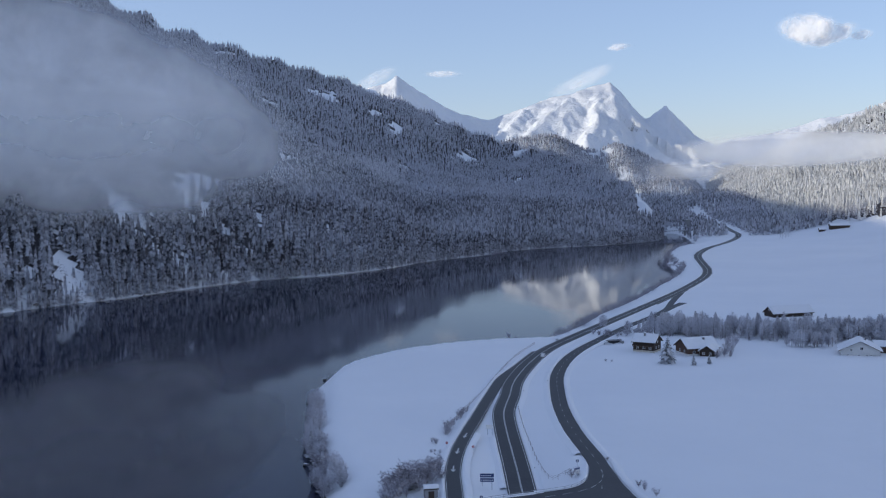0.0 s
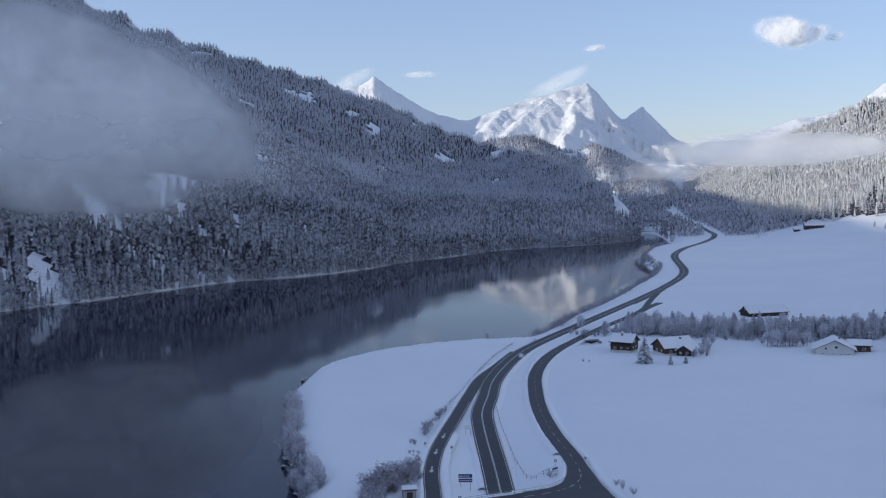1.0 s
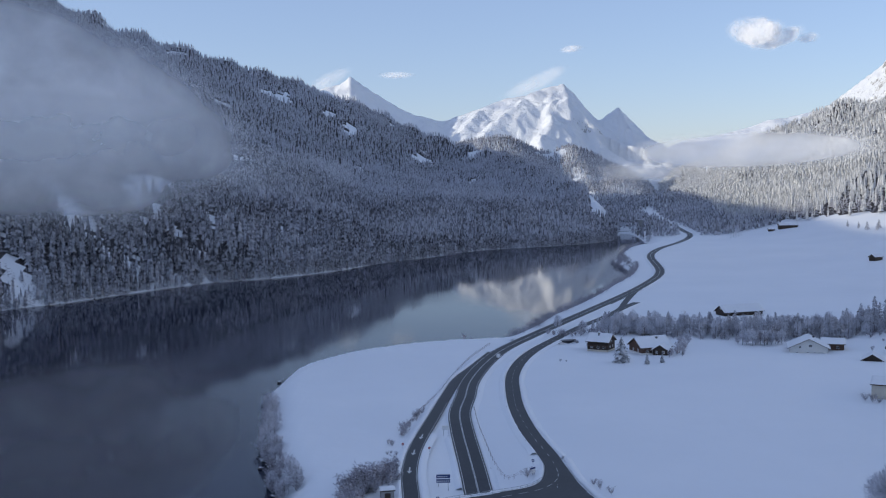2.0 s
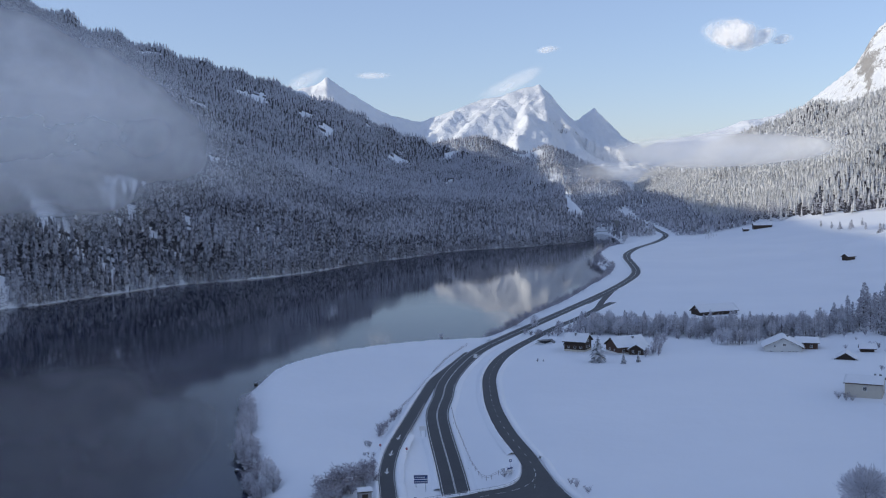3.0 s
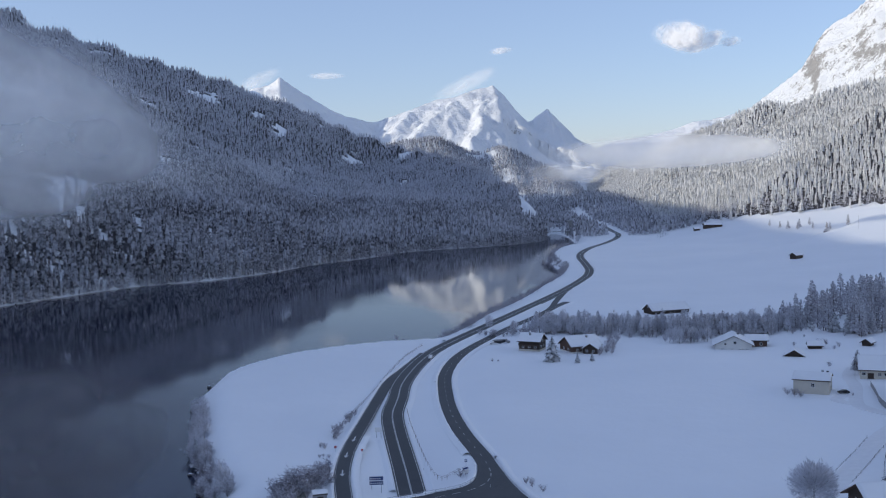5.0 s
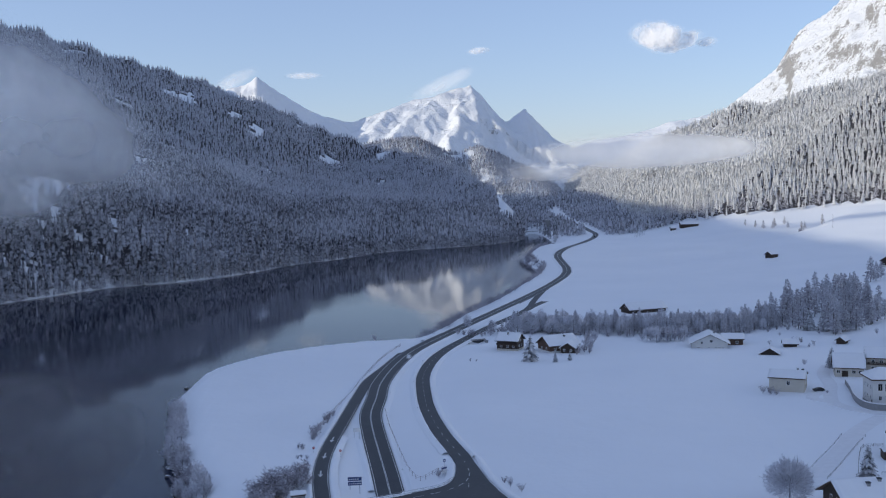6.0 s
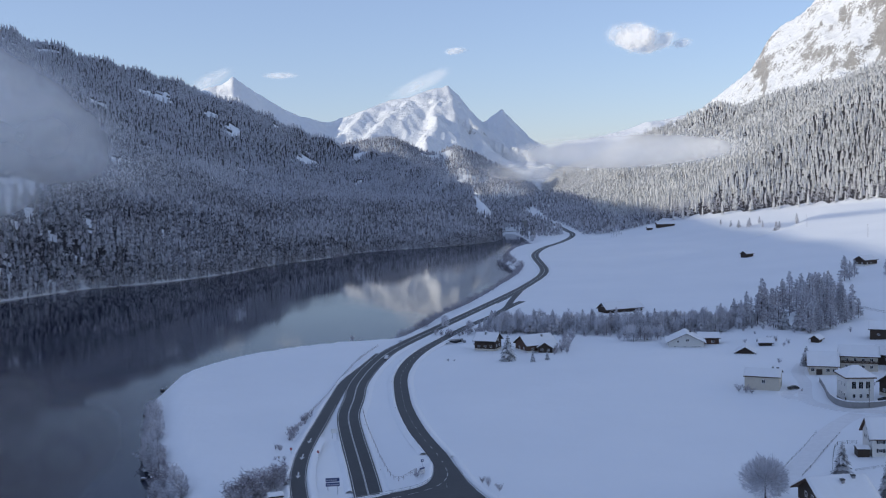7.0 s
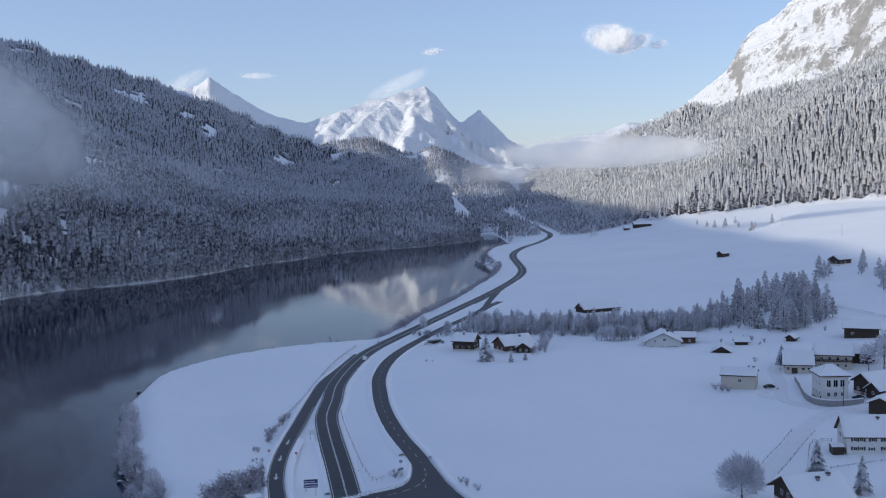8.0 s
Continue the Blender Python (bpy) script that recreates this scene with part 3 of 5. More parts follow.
def east_forest():
    x, y, r = scatter(520, 1750, 1200, 4300, 8.2, 15)
    az = np.degrees(np.arctan2(x, y))
    keep = (az > 8) & (az < 38)
    x, y = x[keep], y[keep]
    d_east, _, side_east = near_line(x, y, EAST_RIDGE)
    keep = wooded_east(x, y) & ((side_east > 0) | (d_east < 120))
    x, y = x[keep], y[keep]
    p = np.stack([x, y, on_ground(x, y)], -1)
    far = np.hypot(x, y)
    rim = near_line(x, y, EAST_TOE)[0] < 45
    h = 17 + 6 * r.uniform(-1, 1, x.shape)
    pale = rim & (far < 1750) & (r.uniform(0, 1, x.shape) < 0.75)
    planted("rim_larches", p[pale], h[pale], [larch_crown(210 + k, 24, 0.2) for k in range(4)], LARCH, "pale hoar-frosted larches along the field's rim", 23)
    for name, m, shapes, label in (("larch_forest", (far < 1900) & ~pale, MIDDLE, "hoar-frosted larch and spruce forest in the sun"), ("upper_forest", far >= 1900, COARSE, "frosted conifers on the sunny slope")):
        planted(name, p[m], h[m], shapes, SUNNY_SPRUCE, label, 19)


def lay_shaded_floor():
    """Litter, brush and painted shade instead of open snow on ground faces under trees."""
    me = land.data
    centres = np.empty(len(me.polygons) * 3, np.float32)
    me.polygons.foreach_get("center", centres)
    x, y = centres[0::3].astype(float), centres[1::3].astype(float)
    wooded = np.zeros(x.shape, bool)
    m = (x < 620) & (y > 550) & (y < 3500)
    wooded[m] = wooded_west(x[m], y[m]) & (near_line(x[m], y[m], WEST_SHORE)[0] > 14)
    m = (x > 520) & (y > 1150) & (y < 4400)
    wooded[m] |= wooded_east(x[m], y[m]) & (near_line(x[m], y[m], EAST_TOE)[0] > 14)
    me.materials.append(SHADED_FLOOR)
    me.polygons.foreach_set("material_index", wooded.astype(np.int32))


def foot_forest():
    x, y, r = scatter(330, 960, 1470, 3700, 8.8, 25)
    d_v, _, side_v = near_line(x, y, VALLEY_FLOOR)
    d_t, _, side_t = near_line(x, y, EAST_TOE)
    d_w, _, side_w = near_line(x, y, WEST_SHORE)
    d_m, _, _ = near_line(x, y, MAIN_ROAD)
    keep = (side_w < 0) & (side_t > 0) & (d_m > 16) & ~inside(x, y, LAKE) & (fbm(x, y, 150, 3, 51) < np.where((y > 1850) & (y < 3000), 2.0, 0.25)) & ~glade(x, y)
    x, y = x[keep], y[keep]
    planted("valley_forest", np.stack([x, y, on_ground(x, y)], -1), 16 + 5 * r.uniform(-1, 1, x.shape), COARSE, SLOPE_SPRUCE, "frosted trees on the valley floor beyond the lake", 29)


def far_forest():
    x, y, r = scatter(-60, 1000, 3160, 3860, 8.6, 35)
    z = foot_height(x, y)
    keep = (z > on_ground(x, y) + 1) & (fbm(x, y, 120, 3, 81) < 0.42)
    planted("foothill_forest", np.stack([x, y, z], -1)[keep], (18 + 5 * r.uniform(-1, 1, x.shape))[keep], COARSE, SLOPE_SPRUCE, "snow-dusted conifers on the foothill", 39)


west_forest()
far_forest()
east_forest()
foot_forest()
lay_shaded_floor()
# ---- roads ----
def ribbon(name, line, left, right, lift, mat, thick=0.0):
    """A strip along a line, from left to right metres beside it."""
    d = np.gradient(line[:, :2], axis=0)
    d /= np.linalg.norm(d, axis=1)[:, None] + 1e-9
    n = np.stack([d[:, 1], -d[:, 0]], 1)
    a, b = line[:, :2] + n * left, line[:, :2] + n * right
    z = line[:, 2:3] + lift
    top = np.concatenate([np.concatenate([a, z], 1), np.concatenate([b, z], 1)])
    m = len(line)
    k = np.arange(m - 1)
    f = np.stack([k, k + m, k + m + 1, k + 1], 1)
    if thick:
        low = top - (0, 0, thick)
        top = np.concatenate([top, low])
        f = np.concatenate([f, np.stack([k + 1, k + 1 + 2 * m, k + 2 * m, k], 1), np.stack([k + m, k + 3 * m, k + 3 * m + 1, k + m + 1], 1), np.stack([k + 2 * m, k + 2 * m + 1, k + 3 * m + 1, k + 3 * m], 1)])
    return mesh_of(name, top, f, mat)


def piece_of(line, start, end):
    """The stretch of a line between two lengths along it."""
    s = np.concatenate([[0], np.cumsum(np.hypot(*np.diff(line[:, :2], axis=0).T))])
    at = np.linspace(start, min(end, s[-1]), max(2, int((min(end, s[-1]) - start) / 3)))
    return np.stack([np.interp(at, s, line[:, k]) for k in range(3)], 1)


def length_of(line):
    return float(np.hypot(*np.diff(line[:, :2], axis=0).T).sum())


def snow_berm(name, line, side, seed, height=0.5):
    """The ploughed snow along a road's edge, lumpy, as one low ridge."""
    d = np.gradient(line[:, :2], axis=0)
    d /= np.linalg.norm(d, axis=1)[:, None] + 1e-9
    n = np.stack([d[:, 1], -d[:, 0]], 1) * np.sign(side)
    rows = []
    for off, up in ((0.0, -0.1), (0.35, 0.75), (0.8, 1.0), (1.5, 0.6), (2.6, -0.25)):
        w = fbm(line[:, 0], line[:, 1], 3.5, 3, seed + int(off * 10))
        q = line[:, :2] + n * (abs(side) + off + w[:, None] * 0.22)
        z = line[:, 2] + (height * up * (1 + 0.6 * w) if up > 0 else up)
        rows.append(np.concatenate([q, z[:, None]], 1))
    v = np.stack(rows, 1).reshape(-1, 3)
    return mesh_of(name, v, grid_faces(len(line), 5), SNOW, True)


ROADS = {}
for name, line, half, label in (("road", MAIN_ROAD, 4.3, "cleared two-lane asphalt highway curving along the lake"), ("slip_road", LEFT_RAMP, 2.4, "cleared asphalt slip road joining the highway"),
                                ("side_road", SIDE_ROAD, 3.0, "cleared asphalt side road parallel to the highway"), ("link_road", LINK_ROAD, 2.2, "short cleared link between side road and highway"), ("junction_road", JUNCTION, 4.0, "cleared asphalt overpass crossing the highway")):
    lift = dict(road=0.0, slip_road=-0.03, side_road=-0.06, link_road=-0.09, junction_road=0.0)[name]
    ROADS[name] = tagged(ribbon(name, line, -half, half, lift, ASPHALT, 0.9 if name == "junction_road" else 0.4), label, "road", kind="structure")


def wide_plate(name, near, far, lift, mat):
    """Asphalt spread between two smooth edges that run side by side."""
    a, b = catmull(near, 1.5), catmull(far, 1.5)
    t = np.linspace(0, 1, 40)
    a, b = (np.stack([np.interp(t, np.linspace(0, 1, len(q)), q[:, k]) for k in range(3)], 1) for q in (a, b))
    rows = np.stack([a, a * 0.67 + b * 0.33, a * 0.33 + b * 0.67, b], 1) + (0, 0, lift)
    return mesh_of(name, rows.reshape(-1, 3), grid_faces(40, 4), mat)


JUNCTION_INNER = [(43.2, 294, 0.0), (41.9, 285, 0.02), (39.6, 276.4, 0.1), (35.8, 270.6, 0.28), (30, 267.3, 0.42), (24, 265.2, 0.5)]
tagged(wide_plate("junction_corner", JUNCTION_INNER, [(49.0, 294, 0.0), (49.4, 284, 0.02), (49.8, 273, 0.05), (50.5, 262, 0.1), (46, 252, 0.3), (30, 250, 0.5)], 0.06, ASPHALT), "cleared asphalt spread of the junction", "road", kind="structure")


def marking(name, line, a, b, lift, parent):
    ob = ribbon(name, line, a, b, lift, PAINT)
    ob.parent = ROADS[parent]
    return ob


marking("edge_line", MAIN_ROAD, -3.95, -3.75, 0.02, "road")
marking("edge_line", MAIN_ROAD, 3.75, 3.95, 0.02, "road")
marking("centre_line", piece_of(MAIN_ROAD, 0, 2600), -0.24, -0.06, 0.02, "road")
marking("centre_line", piece_of(MAIN_ROAD, 0, 2600), 0.06, 0.24, 0.02, "road")
marking("edge_line", LEFT_RAMP, -2.2, -2.04, 0.0, "slip_road")
marking("edge_line", piece_of(LEFT_RAMP, 0, 215), 2.04, 2.2, 0.0, "slip_road")
for k in range(int(length_of(SIDE_ROAD) / 9)):
    marking("lane_dash", piece_of(SIDE_ROAD, 30 + k * 9.0, 32.6 + k * 9.0), -0.07, 0.07, -0.03, "side_road")
TURN_LINE = catmull([(46, 290, 0), (45.4, 281, 0.06), (42.5, 273, 0.16), (37.5, 267.2, 0.3), (30, 263, 0.46), (20, 259, 0.5)], 1.5)
for k in range(7):
    marking("lane_dash", piece_of(TURN_LINE, 2 + k * 5.4, 5.2 + k * 5.4), -0.09, 0.09, 0.10, "junction_road")
for k in range(36):
    marking("merge_dash", piece_of(MAIN_ROAD, 345 + k * 8.0, 348 + k * 8.0), -3.62, -3.46, 0.02, "road")


def arrow(line, s, parent):
    p = piece_of(line, s, s + 7.0)
    a, b = p[-1], p[0]
    way = (b - a) / np.linalg.norm(b - a)
    side = np.array([way[1], -way[0], 0])
    c = a + np.array([0, 0, 0.0])
    q = [c - side * 0.22, c + side * 0.22, c + way * 4 + side * 0.22, c + way * 4 - side * 0.22, c + way * 4 + side * 0.85, c + way * 4 - side * 0.85, c + way * 6.6]
    me = bpy.data.meshes.new("lane_arrow")
    me.from_pydata([tuple(v) for v in q], [], [(0, 1, 2, 3), (5, 3, 2, 4, 6)])
    me.materials.append(PAINT)
    ob = new("lane_arrow", me)
    ob.parent = ROADS[parent]


for s in (118, 138, 158):
    arrow(LEFT_RAMP, s, "slip_road")
for k, (line, off, a, b) in enumerate(((MAIN_ROAD, 4.4, 160, 590), (MAIN_ROAD, 4.4, 690, 1500), (MAIN_ROAD, -4.4, 420, 1500), (MAIN_ROAD, -4.4, 165, 215), (LEFT_RAMP, -2.5, 60, 320), (LEFT_RAMP, 2.5, 60, 165), (SIDE_ROAD, 3.9, 30, 90), (SIDE_ROAD, 3.1, 90, 560), (SIDE_ROAD, -3.1, 96, 440), (JUNCTION, -4.05, 0, 46))):
    tagged(snow_berm("snow_bank", piece_of(line, a, b), off, 100 + k * 7, 0.35 if line is JUNCTION else 0.5), "ploughed snow heaped along the road edge", "snow bank", kind="stuff")
tagged(snow_berm("snow_bank", catmull([(x, y, z) for x, y, z in JUNCTION_INNER], 2.0)[::-1], -0.2, 171, 0.4), "ploughed snow heaped round the junction corner", "snow bank", kind="stuff")
# ---- things: helpers ----
WOOD = material("dark_larch_boards", weathered_boards((0.055, 0.036, 0.026)))
WOOD_BROWN = material("brown_boards", weathered_boards((0.11, 0.06, 0.04)))
PLASTER = material("white_plaster", plain((0.66, 0.65, 0.62), 0.85, 0, 0.10, 0.8))
CREAM = material("cream_plaster", plain((0.55, 0.50, 0.42), 0.85, 0, 0.12, 0.8))
STONE = material("grey_concrete", plain((0.27, 0.27, 0.27), 0.85, 0, 0.25, 1.2))
DARK = material("dark_metal", plain((0.05, 0.05, 0.055), 0.5, 0.6, 0.2, 3))
STEEL = material("galvanised_steel", plain((0.42, 0.43, 0.45), 0.45, 0.8, 0.2, 3))
SIGN_BLUE = material("blue_sign_sheet", plain((0.02, 0.05, 0.16), 0.5, 0, 0.15, 2))
SIGN_WHITE = material("white_sign_sheet", plain((0.75, 0.75, 0.74), 0.5, 0, 0.06, 2))
SIGN_RED = material("red_sign_sheet", plain((0.42, 0.03, 0.03), 0.5, 0, 0.15, 2))
SHUTTER = material("dark_shutter", plain((0.04, 0.04, 0.05), 0.6, 0, 0.2, 3))
FENCE_WOOD = material("reddish_fence_wood", plain((0.16, 0.09, 0.085), 0.8, 0, 0.3, 2))
CAR_WHITE = material("white_car_paint", plain((0.7, 0.7, 0.7), 0.25, 0.0, 0.05, 1))
CAR_DARK = material("dark_car_paint", plain((0.03, 0.032, 0.038), 0.25, 0.2, 0.1, 1))
RUBBER = material("tyre_rubber", plain((0.02, 0.02, 0.02), 0.8))
BARK = material("frosty_bark", plain((0.10, 0.085, 0.08), 0.9, 0, 0.4, 1.2))
ROOF_SNOW = material("roof_snow", plain((0.82, 0.83, 0.84), 0.75, 0, 0.05, 0.4))


def dark_glass(nodes, link, bsdf):
    bsdf.inputs["Base Color"].default_value = (0.012, 0.014, 0.018, 1)
    bsdf.inputs["Roughness"].default_value = 0.06
    bsdf.inputs["Specular IOR Level"].default_value = 0.6


GLASS = material("window_glass", dark_glass)


TWIGS = material("frosted_twigs", frosted_twigs((0.16, 0.135, 0.15), (0.70, 0.70, 0.74), 0.74))
SHRUB = material("frosted_shrub_twigs", frosted_twigs((0.13, 0.105, 0.115), (0.64, 0.63, 0.68), 0.54))
NEEDLES = material("snowy_spruce_boughs", frosted_needles(0.74, (0.022, 0.025, 0.027), (0.045, 0.047, 0.048), (0.72, 0.73, 0.76)))


def z_at(x, y):
    return float(on_ground(x, y))


def part(name, bm, mat, parent, label="", smooth_faces=False):
    me = bpy.data.meshes.new(name)
    bmesh.ops.recalc_face_normals(bm, faces=bm.faces)
    bm.to_mesh(me)
    bm.free()
    if smooth_faces:
        me.polygons.foreach_set("use_smooth", [True] * len(me.polygons))
    me.materials.append(mat)
    ob = new(name, me)
    ob.parent = parent
    if label:
        tagged(ob, label)
    return ob


def thing(name, x, y, z, turn, label, category, group=""):
    e = new(name)
    e.matrix_basis = pose(x, y, z, 0, 0, turn)
    return tagged(e, label, category, group)


def box(bm, x0, x1, y0, y1, z0, z1):
    v = [bm.verts.new(p) for p in ((x0, y0, z0), (x1, y0, z0), (x1, y1, z0), (x0, y1, z0), (x0, y0, z1), (x1, y0, z1), (x1, y1, z1), (x0, y1, z1))]
    for f in ((3, 2, 1, 0), (4, 5, 6, 7), (0, 1, 5, 4), (1, 2, 6, 5), (2, 3, 7, 6), (3, 0, 4, 7)):
        bm.faces.new([v[k] for k in f])
    return v


def prism(bm, profile, x0, x1):
    """A profile of (y, z) points drawn out along x."""
    a, b = [bm.verts.new((x0, y, z)) for y, z in profile], [bm.verts.new((x1, y, z)) for y, z in profile]
    n = len(profile)
    for k in range(n):
        bm.faces.new((a[k], a[(k + 1) % n], b[(k + 1) % n], b[k]))
    bm.faces.new(a[::-1])
    bm.faces.new(b)


def tube(bm, a, b, r0, r1, sides=5):
    a, b = Vector(a), Vector(b)
    q = (b - a).to_track_quat("Z", "Y")
    lo, hi = [], []
    for k in range(sides):
        c = Vector((math.cos(2 * math.pi * k / sides), math.sin(2 * math.pi * k / sides), 0))
        lo.append(bm.verts.new(a + q @ (c * r0)))
        hi.append(bm.verts.new(b + q @ (c * r1)))
    for k in range(sides):
        bm.faces.new((lo[k], lo[(k + 1) % sides], hi[(k + 1) % sides], hi[k]))
    bm.faces.new(hi)
    bm.faces.new(lo[::-1])


# ---- houses ----
def window(parent, side, u, z, w, h, half_x, half_y, shutters=False, glass=GLASS, frame=None):
    """A window on one wall: a proud frame with a glass pane set in it; u runs along the wall."""
    def put(bm, a0, a1, z0, z1, d0, d1):
        if side in "SN":
            s = -1 if side == "S" else 1
            y0, y1 = sorted((s * (half_y + d0), s * (half_y + d1)))
            box(bm, u + a0, u + a1, y0, y1, z0, z1)
        else:
            s = -1 if side == "W" else 1
            x0, x1 = sorted((s * (half_x + d0), s * (half_x + d1)))
            box(bm, x0, x1, u + a0, u + a1, z0, z1)
    bm = bmesh.new()
    t = 0.12
    for a0, a1, z0, z1 in ((-w / 2, -w / 2 + t, z, z + h), (w / 2 - t, w / 2, z, z + h), (-w / 2 + t, w / 2 - t, z, z + t), (-w / 2 + t, w / 2 - t, z + h - t, z + h), (-0.04, 0.04, z + t, z + h - t)):
        put(bm, a0, a1, z0, z1, -0.05, 0.07)
    win = part("window", bm, frame or SIGN_WHITE, parent)
    bm = bmesh.new()
    put(bm, -w / 2 + 0.02, w / 2 - 0.02, z + 0.02, z + h - 0.02, -0.04, 0.02)
    part("pane", bm, glass, win)
    if shutters:
        for a in (-w / 2 - w * 0.46, w / 2 + 0.03):
            bm = bmesh.new()
            put(bm, a, a + w * 0.43, z, z + h, 0.0, 0.06)
            part("shutter", bm, SHUTTER, parent)


def gabled_house(x, y, ridge, length, width, wall_h, rise, label, wall=PLASTER, gable=None, plinth=None, over=0.9, snow=0.5, windows=(), chimneys=(), sink=0.0, name="house", shutters=False, door=None, balcony=None, hip=0.0, category="house"):
    """A house with its ridge along its own x, at an angle in degrees; walls go below the snow."""
    e = thing(name, x, y, z_at(x, y) - sink, ridge, label, category, "houses of the village")
    hx, hy = length / 2, width / 2
    k = rise / hy
    bm = bmesh.new()
    prism(bm, [(-hy, -3), (hy, -3), (hy, wall_h), (0, wall_h + rise * (1 - 0.0)), (-hy, wall_h)] if not hip else [(-hy, -3), (hy, -3), (hy, wall_h), (-hy, wall_h)], -hx, hx)
    part("wall", bm, wall, e)
    if plinth:
        bm = bmesh.new()
        box(bm, -hx - 0.05, hx + 0.05, -hy - 0.05, hy + 0.05, -3, 0.9)
        part("plinth", bm, plinth, e)
    if gable:
        for s in (-1, 1):
            bm = bmesh.new()
            low = wall_h * 0.52
            prism(bm, [(-hy - 0.03, low), (hy + 0.03, low), (hy + 0.03, wall_h), (0, wall_h + rise), (-hy - 0.03, wall_h)], s * hx, s * (hx + 0.06))
            part("gable_boarding", bm, gable, e, "dark timber boarding")
    ox = hx + over
    eave = (hy + over, wall_h - over * k)
    rng = random.Random(int(x * 7 + y))
    if hip:
        def shell(lift, grow):
            bm = bmesh.new()
            c = [bm.verts.new((sx * (ox + grow), sy * (hy + over + grow), eave[1] + lift)) for sx, sy in ((-1, -1), (1, -1), (1, 1), (-1, 1))]
            r = [bm.verts.new((sx * max(0.3, hx - hip), 0, wall_h + rise + lift)) for sx in (-1, 1)]
            b = [bm.verts.new((sx * (ox + grow), sy * (hy + over + grow), eave[1] + lift - 0.3)) for sx, sy in ((-1, -1), (1, -1), (1, 1), (-1, 1))]
            for f in ((c[0], c[1], r[1], r[0]), (c[1], c[2], r[1]), (c[2], c[3], r[0], r[1]), (c[3], c[0], r[0]), (c[0], b[0], b[1], c[1]), (c[1], b[1], b[2], c[2]), (c[2], b[2], b[3], c[3]), (c[3], b[3], b[0], c[0]), b[::-1]):
                bm.faces.new(f)
            return bm
        part("roof", shell(0.0, 0.0), WOOD_BROWN, e)
        part("roof_snow", shell(0.42, -0.08), ROOF_SNOW, e, "thick even snow on the roof")
    else:
        for s in (-1, 1):
            bm = bmesh.new()
            prism(bm, [(0, wall_h + rise), (0, wall_h + rise + 0.22), (s * eave[0], eave[1] + 0.22), (s * eave[0], eave[1])], -ox, ox)
            part("roof", bm, WOOD_BROWN if wall in (PLASTER, CREAM) else WOOD, e)
        bm = bmesh.new()
        m = 10
        xs = np.linspace(-ox - 0.05, ox + 0.05, 14)
        prof = []
        for s in np.linspace(-1, 1, 2 * m + 1):
            yy = s * (eave[0] + 0.06)
            base = wall_h + rise + 0.24 - abs(yy) * k
            round_off = min(1.0, (1 - abs(s)) * 9 + 0.35)
            prof.append((yy, base, snow * round_off * (1 - 0.12 * math.exp(-(s * 6) ** 2))))
        grid = []
        for i, xx in enumerate(xs):
            end = 0.6 if i in (0, 13) else 1.0
            grid.append([bm.verts.new((xx, yy, base + d * end * (1 + rng.uniform(-0.12, 0.12)))) for yy, base, d in prof])
        low = [[bm.verts.new((xs[i], yy, base - 0.02)) for yy, base, d in prof] for i in (0, 13)]
        for i in range(13):
            for j in range(2 * m):
                bm.faces.new((grid[i][j], grid[i + 1][j], grid[i + 1][j + 1], grid[i][j + 1]))
        for q, g in ((low[0], grid[0]), (low[1], grid[13])):
            for j in range(2 * m):
                bm.faces.new((q[j], g[j], g[j + 1], q[j + 1]))
        part("roof_snow", bm, ROOF_SNOW, e, "thick even snow on the roof", True)
    for u, v, hh in chimneys:
        bm = bmesh.new()
        zb = wall_h + rise - abs(v) * k
        box(bm, u - 0.4, u + 0.4, v - 0.4, v + 0.4, zb - 0.3, zb + hh)
        ch = part("chimney", bm, STONE, e)
        bm = bmesh.new()
        box(bm, u - 0.5, u + 0.5, v - 0.5, v + 0.5, zb + hh + 0.01, zb + hh + 0.3)
        part("cap", bm, ROOF_SNOW if hh > 1.4 else DARK, ch)
    for side, u, z, w, h in windows:
        window(e, side, u, z, w, h, hx, hy, shutters)
    if door:
        side, u, w, h = door
        bm = bmesh.new()
        if side in "SN":
            s = -1 if side == "S" else 1
            y0, y1 = sorted((s * (hy - 0.05), s * (hy + 0.05)))
            box(bm, u - w / 2, u + w / 2, y0, y1, -0.2, h)
        else:
            s = -1 if side == "W" else 1
            x0, x1 = sorted((s * (hx - 0.05), s * (hx + 0.05)))
            box(bm, x0, x1, u - w / 2, u + w / 2, -0.2, h)
        part("door", bm, WOOD, e)
    if balcony:
        side, z, depth = balcony
        s = -1 if side == "S" else 1
        y0, y1 = sorted((s * hy, s * (hy + depth)))
        bm = bmesh.new()
        box(bm, -hx, hx, y0, y1, z, z + 0.18)
        bal = part("balcony", bm, WOOD_BROWN, e)
        bm = bmesh.new()
        yy = s * (hy + depth)
        for j in range(int(length / 0.5)):
            box(bm, -hx + j * 0.5, -hx + j * 0.5 + 0.34, min(yy, yy - s * 0.05), max(yy, yy - s * 0.05), z + 0.19, z + 1.1)
        part("railing", bm, WOOD, bal)
    return e


